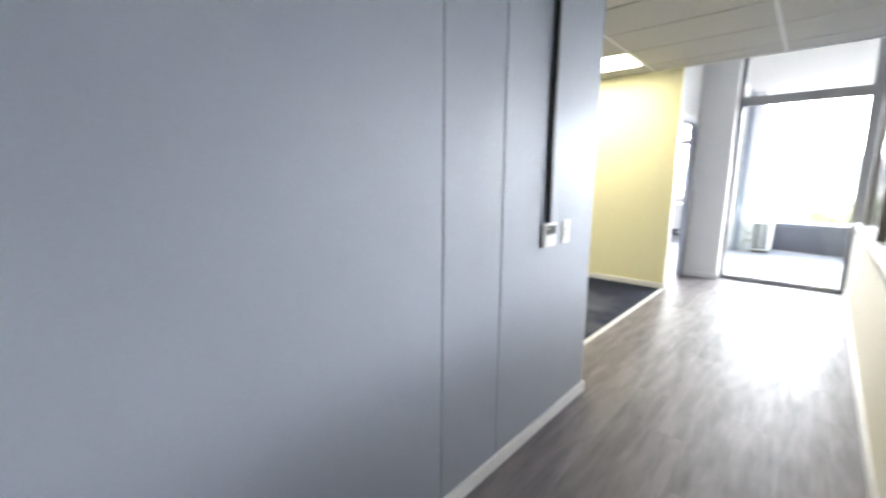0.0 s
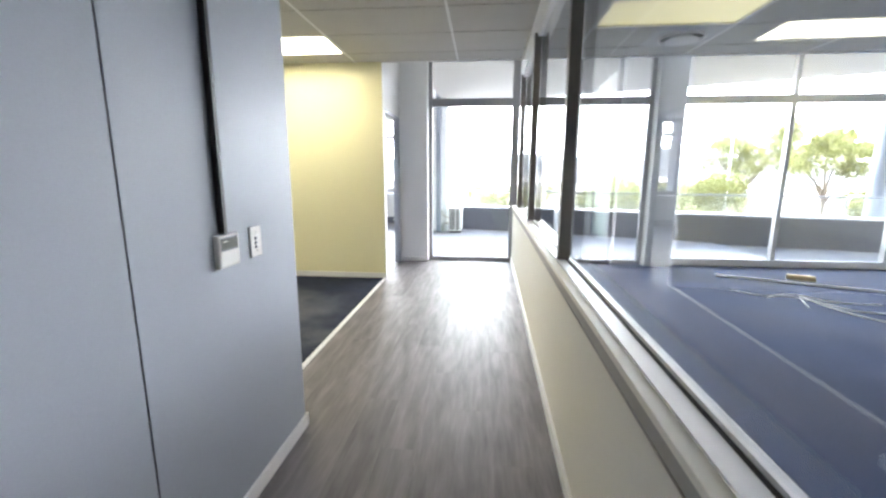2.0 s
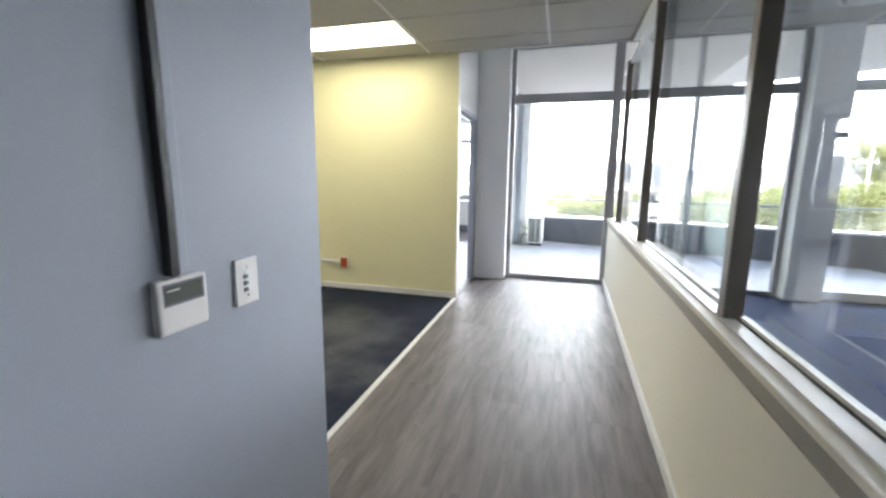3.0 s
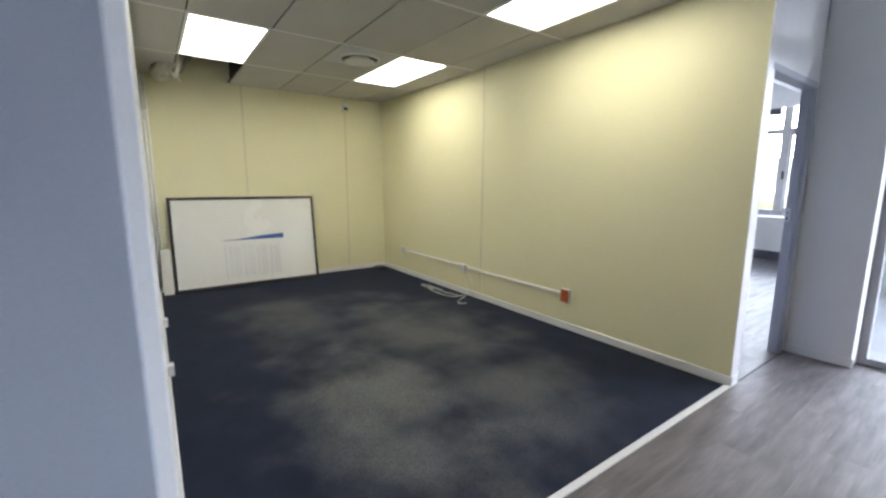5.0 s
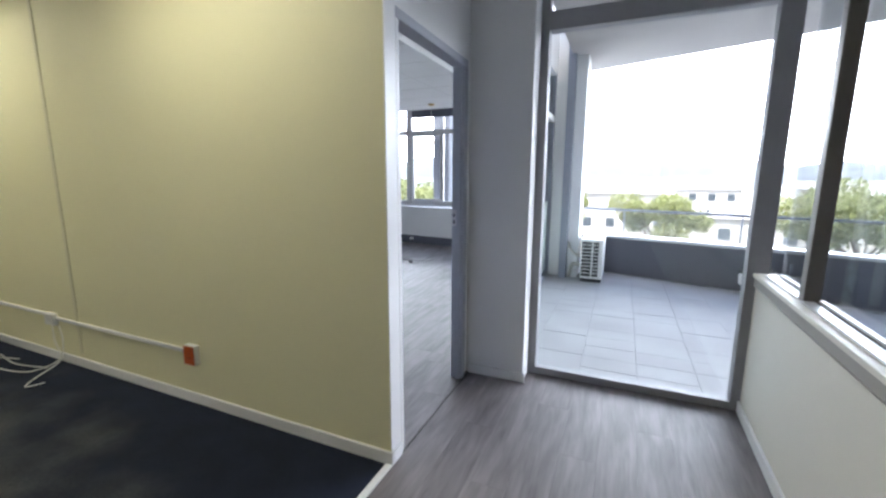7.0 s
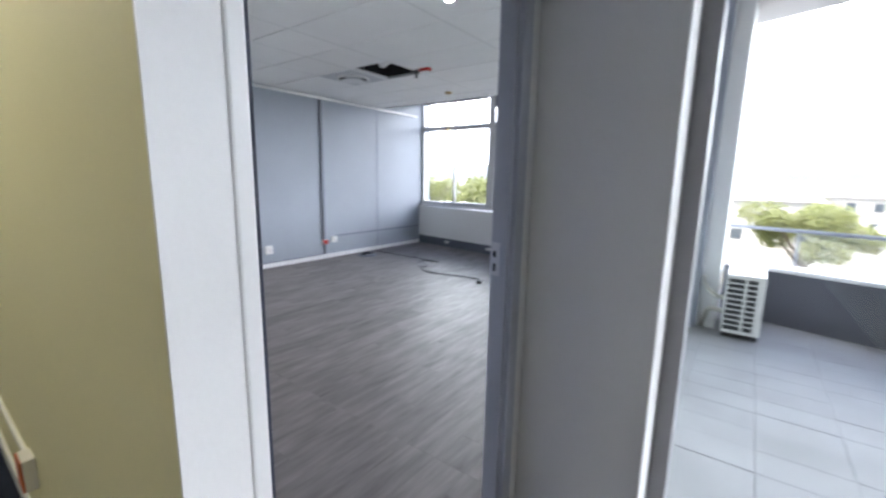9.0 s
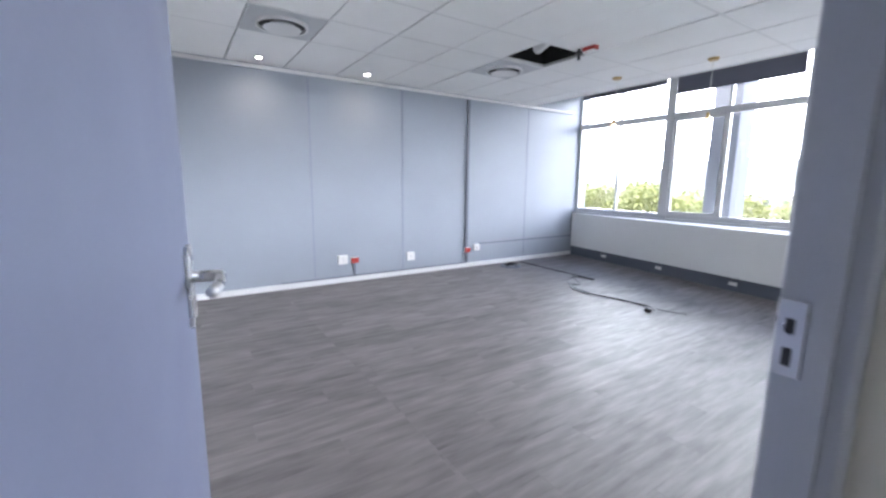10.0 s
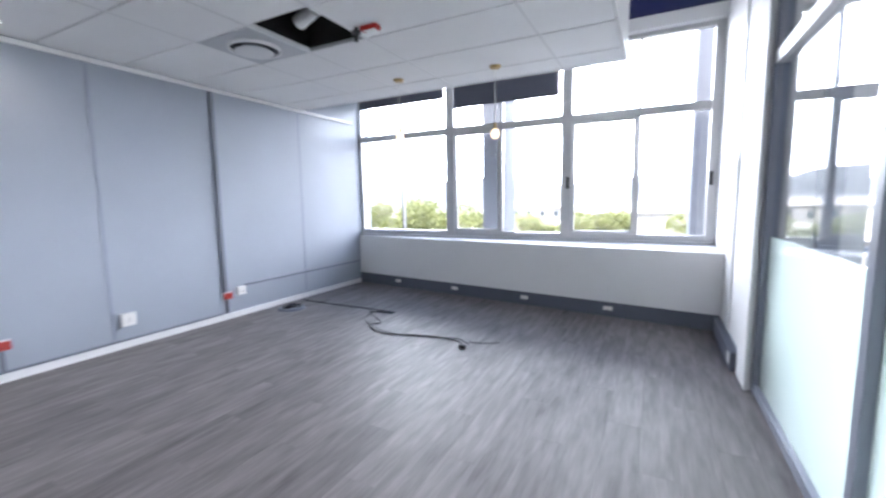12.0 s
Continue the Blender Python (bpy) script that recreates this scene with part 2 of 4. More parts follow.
def glass_sheet(name, tint=(1, 1, 1), rough=0.0, haze=0.0, ior=1.5):
    m = bpy.data.materials.new(name)
    m.use_nodes = True
    n, l = m.node_tree.nodes, m.node_tree.links
    n.remove(n["Principled BSDF"])
    clear, gloss, mix, facing = n.new("ShaderNodeBsdfTransparent"), n.new("ShaderNodeBsdfGlossy"), n.new("ShaderNodeMixShader"), n.new("ShaderNodeLayerWeight")
    clear.inputs["Color"].default_value = (*tint, 1)
    gloss.inputs["Roughness"].default_value = rough
    facing.inputs["Blend"].default_value = 0.5
    power, scaled = n.new("ShaderNodeMath"), n.new("ShaderNodeMath")
    power.operation, scaled.operation = "POWER", "MULTIPLY_ADD"
    power.inputs[1].default_value = 5.0
    f0 = ((ior - 1) / (ior + 1)) ** 2
    scaled.inputs[1].default_value, scaled.inputs[2].default_value = 1 - f0, f0
    l.new(facing.outputs["Facing"], power.inputs[0])
    l.new(power.outputs[0], scaled.inputs[0])
    l.new(scaled.outputs[0], mix.inputs["Fac"])
    body = clear.outputs[0]
    if haze:
        milk, both = n.new("ShaderNodeBsdfTranslucent"), n.new("ShaderNodeMixShader")
        milk.inputs["Color"].default_value = (0.82, 0.9, 0.86, 1)
        white = n.new("ShaderNodeBsdfDiffuse")
        white.inputs["Color"].default_value = (0.8, 0.88, 0.84, 1)
        pair = n.new("ShaderNodeMixShader")
        pair.inputs["Fac"].default_value = 0.4
        l.new(milk.outputs[0], pair.inputs[1])
        l.new(white.outputs[0], pair.inputs[2])
        both.inputs["Fac"].default_value = haze
        l.new(clear.outputs[0], both.inputs[1])
        l.new(pair.outputs[0], both.inputs[2])
        body = both.outputs[0]
    l.new(body, mix.inputs[1])
    l.new(gloss.outputs[0], mix.inputs[2])
    l.new(mix.outputs[0], n["Material Output"].inputs["Surface"])
    return m


WHITE = surface("white_paint", (0.78, 0.78, 0.77), 0.55, vary=0.03, scale=1.5, grain=180, bump=0.05)
OFFWHITE = surface("offwhite_paint", (0.62, 0.62, 0.61), 0.55, vary=0.04, scale=1.2, grain=180, bump=0.05)
TRIM = surface("white_gloss_trim", (0.8, 0.8, 0.79), 0.35, vary=0.03, scale=4, grain=90, bump=0.04)
PALECREAM = surface("pale_cream_paint", (0.8, 0.775, 0.68), 0.55, vary=0.03, scale=1.2, grain=180, bump=0.05)
POST = surface("taupe_post_paint", (0.7, 0.645, 0.58), 0.5, vary=0.08, scale=3)
CREAM = surface("cream_paint", (0.77, 0.735, 0.485), 0.6, vary=0.03, scale=1.2, grain=180, bump=0.05)
GREYBLUE = surface("grey_blue_paint", (0.32, 0.35, 0.40), 0.5, vary=0.08, scale=1.1, grain=200, bump=0.06)
DOORBLUE = surface("slate_blue_gloss", (0.13, 0.145, 0.21), 0.4, vary=0.05, scale=2, grain=120, bump=0.04)
GROOVE = surface("dark_gap", (0.05, 0.055, 0.065), 0.8)
VINYL = vinyl("vinyl_plank", (0.098, 0.089, 0.089), (0.232, 0.212, 0.21))
UNDER = surface("vinyl_joint", (0.04, 0.035, 0.032), 0.7)
CARPET = carpet("navy_carpet", (0.021, 0.027, 0.047), (0.2, 0.205, 0.195), ((-2.3, 3.65, 1.1, 0.6, 0.95), (-3.2, 4.5, 1.4, 0.7, 0.6), (-2.0, 4.4, 0.7, 0.5, 0.6), (-4.3, 3.6, 1.0, 0.5, 0.5)))
BLUECARPET = surface("blue_carpet", (0.015, 0.031, 0.078), 0.95, vary=0.3, scale=1.2, grain=240, bump=0.9, spec=0.12)
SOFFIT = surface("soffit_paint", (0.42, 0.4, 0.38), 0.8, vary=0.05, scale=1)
SEAM = surface("grey_blue_strip", (0.28, 0.308, 0.372), 0.5)
CREAMSEAM = surface("cream_strip", (0.68, 0.65, 0.45), 0.6)
JAMB = surface("pale_grey_frame", (0.4, 0.42, 0.47), 0.4, vary=0.04, scale=4)
# darker grey than TILE, for the office and side room ceilings
OFFTILE = surface("grey_ceiling_tile", (0.5, 0.49, 0.46), 0.9, vary=0.06, scale=2, grain=160, bump=0.35, spec=0.2)
TILE = surface("ceiling_tile", (0.84, 0.84, 0.83), 0.9, vary=0.04, scale=2, grain=160, bump=0.35, spec=0.2)
TEE = surface("ceiling_tee", (0.72, 0.72, 0.71), 0.45, vary=0.02)
SHADOWGAP = surface("shadow_gap", (0.03, 0.03, 0.03), 0.9)
# near-black, stands in for the darkness above the open ceiling cells
VOIDSHADE = surface("void_shade_black", (0.012, 0.012, 0.012), 0.95)
ALU = surface("aluminium_frame", (0.5, 0.5, 0.5), 0.38, metal=0.6, vary=0.05, scale=6, grain=120, bump=0.03)
DARKALU = surface("weathered_aluminium", (0.33, 0.33, 0.34), 0.6, metal=0.15, vary=0.08, scale=6, grain=120, bump=0.03)
LEDGE = surface("taupe_ledge_paint", (0.36, 0.34, 0.3), 0.55, vary=0.06)
VENT = surface("grey_vent_metal", (0.5, 0.51, 0.52), 0.5, vary=0.04)
GREYTEE = surface("grey_tee_gap", (0.34, 0.34, 0.34), 0.8)
# near-black blue: shade of the hinge gap put into the colour
SHADEDEDGE = surface("shaded_door_edge", (0.022, 0.026, 0.045), 0.6)
BRONZE = surface("bronze_mullion", (0.2, 0.18, 0.16), 0.38, metal=0.5, vary=0.08, scale=6, grain=120, bump=0.03)
GREYFRAME = surface("grey_frame_paint", (0.24, 0.26, 0.31), 0.4, vary=0.05, scale=4, grain=140, bump=0.04)
STEEL = surface("satin_steel", (0.62, 0.62, 0.62), 0.28, metal=1.0, vary=0.04, scale=20, grain=200, bump=0.02)
PLASTIC = surface("white_plastic", (0.76, 0.75, 0.72), 0.35, vary=0.03, scale=8, grain=100, bump=0.02)
RED = surface("red_plastic", (0.42, 0.03, 0.02), 0.4, vary=0.08, scale=20, grain=100, bump=0.03)
ORANGE = surface("orange_red_plastic", (0.5, 0.09, 0.02), 0.4, vary=0.08, scale=20, grain=100, bump=0.03)
BLACK = surface("black_plastic", (0.02, 0.02, 0.021), 0.45, vary=0.1, scale=10)
LCD = surface("lcd_glass", (0.1, 0.11, 0.1), 0.15, vary=0.05)
GREYTRUNK = surface("grey_trunking", (0.15, 0.165, 0.2), 0.5, vary=0.06)
CEMENT = surface("balcony_tile", (0.31, 0.305, 0.315), 0.72, vary=0.22, scale=2.4, grain=60, bump=0.2, per_object=0.16)
GROUT = surface("tile_grout", (0.2, 0.2, 0.21), 0.9, vary=0.1)
PARAPET = surface("grey_plaster", (0.12, 0.125, 0.145), 0.8, vary=0.16, scale=2.4, grain=70, bump=0.3)
PLINTH = surface("grey_plinth", (0.11, 0.12, 0.15), 0.5, vary=0.08)
BLIND = surface("charcoal_blind", (0.09, 0.095, 0.12), 0.85, vary=0.05, grain=300, bump=0.2)
NAVY = surface("navy_paint", (0.025, 0.03, 0.12), 0.6)
BOARD = surface("whiteboard_skin", (0.82, 0.82, 0.8), 0.22, vary=0.02, scale=2)
INKBLUE = surface("blue_ink", (0.06, 0.13, 0.42), 0.4)
INKGREY = surface("faded_ink", (0.71, 0.72, 0.73), 0.5)
CABLE_W = surface("white_cable", (0.7, 0.69, 0.64), 0.45)
CABLE_K = surface("black_cable", (0.015, 0.015, 0.017), 0.4)
FOIL = surface("duct_foil", (0.5, 0.48, 0.42), 0.35, metal=0.6, vary=0.3, scale=14, grain=40, bump=0.8)
BRASS = surface("aged_brass", (0.42, 0.3, 0.14), 0.35, metal=0.9)
GLASS = glass_sheet("clear_glass", (0.95, 0.97, 0.965))
PARTGLASS = glass_sheet("partition_glass", (0.93, 0.95, 0.96), ior=1.6)
RAILGLASS = bpy.data.materials.new("balustrade_glass")
RAILGLASS.use_nodes = True
RAILGLASS.node_tree.nodes["Principled BSDF"].inputs["Alpha"].default_value = 0.1
RAILGLASS.node_tree.nodes["Principled BSDF"].inputs["Roughness"].default_value = 0.3
RAILGLASS.node_tree.nodes["Principled BSDF"].inputs["Base Color"].default_value = (0.7, 0.76, 0.74, 1)
FROST = glass_sheet("frosted_film", (0.9, 0.97, 0.94), rough=0.08, haze=0.85)
PANEL_LIGHT = glowing("lamp_diffuser", (1.0, 0.93, 0.7), 1.08)
# dim yellow emission imitates a lit prismatic panel viewed at a glancing angle
DIM_LIGHT = glowing("glancing_lamp_diffuser", (1.0, 0.86, 0.27), 0.045)
SPOT = glowing("downlight_bulb", (1.0, 0.95, 0.85), 9.0)
BULB = glowing("warm_bulb", (1.0, 0.66, 0.34), 0.3)
LEAF = foliage("leaf_green", (0.145, 0.155, 0.05))
BARK = surface("bark", (0.1, 0.075, 0.055), 0.9, vary=0.3, scale=6, grain=40, bump=0.5)
EARTH = surface("dry_ground", (0.18, 0.165, 0.13), 0.95, vary=0.4, scale=0.05, grain=0.6, bump=0.0)
HILLS = surface("hazy_hills", (0.04, 0.044, 0.05), 0.95, vary=0.35, scale=0.02, grain=0.09, bump=0.0)
PLASTER = surface("pale_plaster", (0.34, 0.32, 0.29), 0.9, vary=0.1, scale=0.6, grain=20)
ROOFING = surface("grey_roofing", (0.3, 0.28, 0.265), 0.8, vary=0.15, scale=1, grain=20)
DARKWIN = surface("dark_window", (0.05, 0.06, 0.07), 0.15)
ASPHALT = surface("asphalt", (0.12, 0.12, 0.125), 0.9, vary=0.15, scale=0.3, grain=10)

# ---- plan, in metres ----
XB = -0.878      # grey-blue corridor wall face
YB = 2.52        # its end; the carpeted room opens beyond
YY, YW = 5.634, 5.72   # cream wall, both faces
XC = -1.174      # end of the cream wall and carpet edge
XR = 0.44        # half-height partition, corridor face
YE = 6.90        # glazing to the balcony
XW = -6.21       # back walls
H = 2.585        # suspended ceilings
HS = 3.6         # slab
YWIN = 12.25     # window plane of the grey room
XG = -1.20       # glazing between the grey room and the balcony


# ---- large structure ----
solid("wall_grey_blue", boxes((XB - 0.10, XB - 0.004, -2.0, YB, 0, HS)), GREYBLUE, "grey-blue painted partition wall beside the corridor", "wall", "structure")
panel_wall = bpy.data.objects["wall_grey_blue"]
for y0, y1 in ((-2.0, -0.03), (-0.026, 1.205), (1.211, 1.575), (1.581, YB)):
    part("panel", boxes((XB - 0.004, XB, y0, y1, 0.0, H), bevel=0.0015), GREYBLUE, panel_wall)
part("groove_backing", boxes((XB - 0.0045, XB - 0.0035, -1.9, YB - 0.01, 0.0, H)), GROOVE, panel_wall)
solid("wall_carpet_room_side", boxes((XW - 0.1, XB - 0.101, 2.43, YB + 0.024, 0, HS)), OFFWHITE, "off-white painted wall of the carpeted room", "wall", "structure")
solid("wall_cream", boxes((XW, XC, YY, YY + 0.043, 0, HS)), CREAM, "cream painted wall of the carpeted room", "wall", "structure")
solid("wall_cream_back", boxes((XW, XC, YY + 0.043, YW, 0, HS)), WHITE, "white painted back of the dividing wall", "wall", "structure")
part("end_cap", boxes((XC, XC + 0.006, YY - 0.004, 5.722, 0.0, HS)), TRIM, bpy.data.objects["wall_cream_back"])
part("cover_strip", boxes((-3.775, -3.745, YY - 0.006, YY, 0.1, H)), CREAMSEAM, bpy.data.objects["wall_cream"])
solid("wall_back_carpet_room", boxes((XW - 0.12, XW, 2.43, YW - 0.04, 0, HS)), CREAM, "cream painted panelled back wall", "wall", "structure")
for y in (3.62, 5.02):
    part("cover_strip", boxes((XW, XW + 0.005, y - 0.014, y + 0.014, 0.1, H)), CREAMSEAM, bpy.data.objects["wall_back_carpet_room"])
solid("wall_grey_room", boxes((XW - 0.12, XW, YW - 0.04, YWIN + 0.2, 0, HS)), GREYBLUE, "grey-blue painted panelled wall of the empty room", "wall", "structure")
grey_wall = bpy.data.objects["wall_grey_room"]
for y in (7.32, 8.57, 10.91):
    part("cover_strip", boxes((XW, XW + 0.004, y - 0.012, y + 0.012, 0.1, H - 0.06)), SEAM, grey_wall)
part("cornice", boxes((XW, XW + 0.03, YW, 12.0, H - 0.05, H - 0.012), bevel=0.004), TRIM, grey_wall)
# wall with the doorway
solid("wall_doorway", boxes((XC - 0.075, XC, YW, 5.727, 0, HS), (XC - 0.075, XC - 0.0105, 6.63, 6.98, 0, HS), (XC - 0.075, XC, 5.727, 6.63, 2.08, HS)), WHITE, "white wall over and beside the doorway", "wall", "structure")
solid("pillar", boxes((-1.184, -0.775, 6.70, 6.98, 0, HS), bevel=0.006), WHITE, "white plastered square pillar", "pillar", "structure")
solid("wall_corridor_end", boxes((-2.0, 0.9, -2.1, -2.0, 0, HS)), WHITE, "plain white wall closing the corridor", "wall", "structure")
# half-height partition and the solid stretch behind the camera
slanted(solid("wall_partition", boxes((XR, XR + 0.10, 0.687, YE, 0, 0.82), bevel=0.003), PALECREAM, "half-height cream partition wall", "wall", "structure"))
slanted(solid("wall_corridor_right", boxes((XR, XR + 0.10, -2.0, 0.582, 0, HS)), WHITE, "off-white solid corridor wall", "wall", "structure"))
# neighbouring room
solid("wall_side_room_far", boxes((8.2, 8.3, -2.0, YE, 0, HS)), WHITE, "white far wall of the side room", "wall", "structure")
solid("wall_side_room_near", boxes((XR + 0.1, 8.3, -2.1, -2.0, 0, HS)), WHITE, "white near wall of the side room", "wall", "structure")
solid("column", boxes((2.38, 2.74, 6.70, 7.05, 0, HS), bevel=0.006), WHITE, "white square column in the window line", "column", "structure")
# grey room, window side
solid("wall_under_window", boxes((XW, -1.0, YWIN - 0.02, YWIN + 0.16, -6, 0.78)), WHITE, "wall under the window band", "wall", "structure")
solid("wall_over_window", boxes((XW, -1.0, YWIN - 0.02, YWIN + 0.16, 3.22, HS)), NAVY, "navy upper wall over the window band", "wall", "structure")
solid("window_beam", boxes((XW, -1.21, YWIN - 0.14, YWIN - 0.021, 3.2, 3.34), bevel=0.004), WHITE, "white beam at the window head", "beam", "structure")
solid("wall_window_return", boxes((XG - 0.06, -0.98, 10.06, YWIN + 0.16, 0, HS)), WHITE, "white return wall beside the windows", "wall", "structure")
ret = bpy.data.objects["wall_window_return"]
part("cover_strip", boxes((XG - 0.075, XG - 0.06, 10.9, 10.95, 0.16, HS)), TRIM, ret)
part("pier", boxes((XG - 0.085, XG - 0.06, 10.03, 10.34, 0.0, HS), bevel=0.004), WHITE, ret)
solid("wall_over_side_glazing", boxes((XG - 0.05, XG + 0.05, 6.98, 10.06, 2.72, HS)), WHITE, "white bulkhead over the side glazing", "wall", "structure")
solid("facade_column", boxes((-0.97, -0.76, 10.0, 10.42, -6, HS)), WHITE, "pale facade column at the balcony corner", "column", "structure")
solid("facade_column", boxes((-1.0, -0.9, 9.9, 10.0, 0, HS)), GREYFRAME, "dark grey corner post at the balcony", "column", "structure")

# slab, floors
solid("slab", boxes((XW - 0.2, 8.4, -2.1, YE + 0.1, HS, HS + 0.2), (XW - 0.2, -0.95, YE + 0.1, YWIN + 0.2, HS, HS + 0.2)), WHITE, "white concrete slab over the rooms", "slab", "structure")
floor = solid("floor", boxes((XC, XR + 0.0615, -2.1, YE, -0.2, -0.006), (XW, XC, YW, YE, -0.2, -0.006), (XW, XG, YE, YWIN, -0.2, -0.006)), UNDER, "grey-brown wood-look vinyl plank floor", "floor", "structure")
solid("carpet_floor", boxes((XW, XC - 0.022, 2.43, YW - 0.04, -0.2, 0.002)), CARPET, "worn navy blue carpet with pale stains", "carpet", "structure")
solid("side_room_carpet", boxes((XR + 0.062, 8.3, -2.1, YE, -0.2, 0.0)), BLUECARPET, "navy blue carpet of the side room", "carpet", "structure")
solid("trim_carpet_edge", boxes((XC - 0.024, XC + 0.012, YB + 0.004, YY - 0.006, -0.01, 0.007), bevel=0.002), TRIM, "white metal edging strip along the carpet", "trim", "structure")

# baseboards
def skirting(rows, label="white painted skirting board", mat=TRIM):
    for r in rows:
        solid("baseboard", boxes((*r, 0.0, 0.068), bevel=0.004), mat, label, "baseboard", "structure")


skirting([(XB, XB + 0.014, -2.0, YB + 0.014), (XW + 0.014, XC + 0.016, YY - 0.014, YY), (XW, XW + 0.014, YB + 0.004, YY - 0.015),
          (XW + 0.014, XB - 0.11, YB + 0.024, YB + 0.038), (-1.17, -0.762, 6.686, 6.70), (XC + 0.006, XC + 0.016, YY, 5.72),
          (XW, XW + 0.016, YW, 12.12), (XW + 0.017, -1.33, YW, YW + 0.014)])
slanted(solid("baseboard", boxes((XR - 0.016, XR, 0.687, YE - 0.03, 0.0, 0.068), bevel=0.004), TRIM, "white painted skirting board", "baseboard", "structure"))
solid("trunking_skirting", boxes((XG - 0.12, XG - 0.0605, 10.35, 11.395, 0.0, 0.15), bevel=0.006), PLINTH, "grey plastic power trunking along the return wall", "trunking")
part("socket", boxes((XG - 0.124, XG - 0.118, 10.40, 10.50, 0.04, 0.12), bevel=0.002), PLASTIC, bpy.data.objects["trunking_skirting"], "white socket face")


# ---- ceilings ----
def grid_ceiling(name, x_lines, y_lines, holes, label, tee_mat=TEE, tile_mat=TILE):
    """Lay-in tiles with tees between them; holes lists (i, j) cells left open."""
    bm = bmesh.new()
    for i in range(len(x_lines) - 1):
        for j in range(len(y_lines) - 1):
            if (i, j) in holes:
                continue
            sag = random.uniform(0, 0.003)
            box(bm, x_lines[i] + 0.008, x_lines[i + 1] - 0.008, y_lines[j] + 0.008, y_lines[j + 1] - 0.008, H - sag, H + 0.018 - sag)
    ob = solid(name, bm, tile_mat, label, "ceiling", "structure")
    tees = bmesh.new()
    runs = bmesh.new()
    for x in x_lines[1:-1]:
        box(runs, x - 0.012, x + 0.012, y_lines[0], y_lines[-1], H - 0.003, H + 0.03)
    part("main_tee", runs, TEE, ob)
    for y in y_lines:
        box(tees, x_lines[0], x_lines[-1], y - 0.004, y + 0.004, H + 0.0055, H + 0.029)
    part("tee_grid", tees, tee_mat, ob)
    return ob


cx = [XW, -5.12, -3.91, -2.69, -1.48, -0.28, XR]
cy = [-2.0, -1.32, -0.72, -0.12, 0.48, 1.08, 1.68, 2.28, 2.88, 3.48, 4.08, 4.68, 5.28, 5.63]
# the tiles from the corridor to the back of the carpeted room
office_holes = {(0, 8), (1, 8), (1, 11), (3, 11)}
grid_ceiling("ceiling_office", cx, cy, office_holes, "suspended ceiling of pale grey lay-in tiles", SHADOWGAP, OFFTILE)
sx = [XR + 0.1, 0.97, 2.17, 3.37, 4.57, 5.77, 6.97, 8.2]
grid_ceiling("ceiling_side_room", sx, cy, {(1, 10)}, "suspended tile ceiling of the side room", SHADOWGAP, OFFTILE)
solid("ceiling_edge", boxes((XC + 0.006, 8.2, 5.63, 5.645, H - 0.012, HS)), WHITE, "white ceiling edge fascia", "ceiling", "structure")
gx = [XW, -5.12, -4.52, -3.92, -2.72, -2.16]
gy = [YW, 5.85, 6.45, 7.05, 7.65, 8.25, 8.85, 9.45, 10.05, 10.65, 11.0]
grid_ceiling("ceiling_grey_room", gx, gy, {(2, 6)}, "white suspended tile ceiling with one missing tile", GREYTEE)
solid("ceiling_edge", boxes((-2.16, -2.145, YW, 11.0, H - 0.012, HS), (XW, -2.145, 11.0, 11.015, H - 0.012, HS)), WHITE, "white fascia at the ceiling edge", "ceiling", "structure")
# black boxes added over the open cells, so the holes read as unlit
solid("ceiling_void", boxes((-4.6, -3.84, 8.78, 9.52, 3.1, 3.12)), VOIDSHADE, "added black box painting the shade over the missing ceiling tile", "void", "structure")
part("void_side", boxes((-4.56, -4.54, 8.82, 9.48, H + 0.03, 3.1), (-3.9, -3.88, 8.82, 9.48, H + 0.03, 3.1), (-4.54, -3.9, 8.82, 8.84, H + 0.03, 3.1), (-4.54, -3.9, 9.46, 9.48, H + 0.03, 3.1)), VOIDSHADE, bpy.data.objects["ceiling_void"])
solid("ceiling_void", boxes((XW, -5.08, 2.86, 3.5, 3.0, 3.02), (-5.1, -5.08, 2.86, 3.5, H + 0.03, 3.0), (XW, -5.08, 2.84, 2.86, H + 0.03, 3.0), (XW, -5.08, 3.5, 3.52, H + 0.03, 3.0)), VOIDSHADE, "added black box painting the shade over the open ceiling cell", "void", "structure")


def ceiling_light(x0, x1, y0, y1, glow=PANEL_LIGHT, label="lit recessed fluorescent ceiling panel with yellowish diffuser"):
    t = thing("ceiling_light", ((x0 + x1) / 2, (y0 + y1) / 2, H), label, "ceiling light", "office ceiling lights")
    part("frame", boxes((x0, x1, y0, y0 + 0.025, H - 0.006, H + 0.06), (x0, x1, y1 - 0.025, y1, H - 0.006, H + 0.06), (x0, x0 + 0.025, y0 + 0.025, y1 - 0.025, H - 0.006, H + 0.06), (x1 - 0.025, x1, y0 + 0.025, y1 - 0.025, H - 0.006, H + 0.06)), TEE, t)
    part("diffuser", boxes((x0 + 0.026, x1 - 0.026, y0 + 0.026, y1 - 0.026, H + 0.012, H + 0.02)), glow, t, "glowing prismatic diffuser")


ceiling_light(-5.12, -3.91, 2.88, 3.48)
ceiling_light(-5.12, -3.91, 4.68, 5.28)
ceiling_light(-2.69, -1.48, 4.68, 5.28)
ceiling_light(0.97, 2.17, 4.08, 4.68, DIM_LIGHT, "recessed ceiling panel with the dim yellow glow of a glancing view")


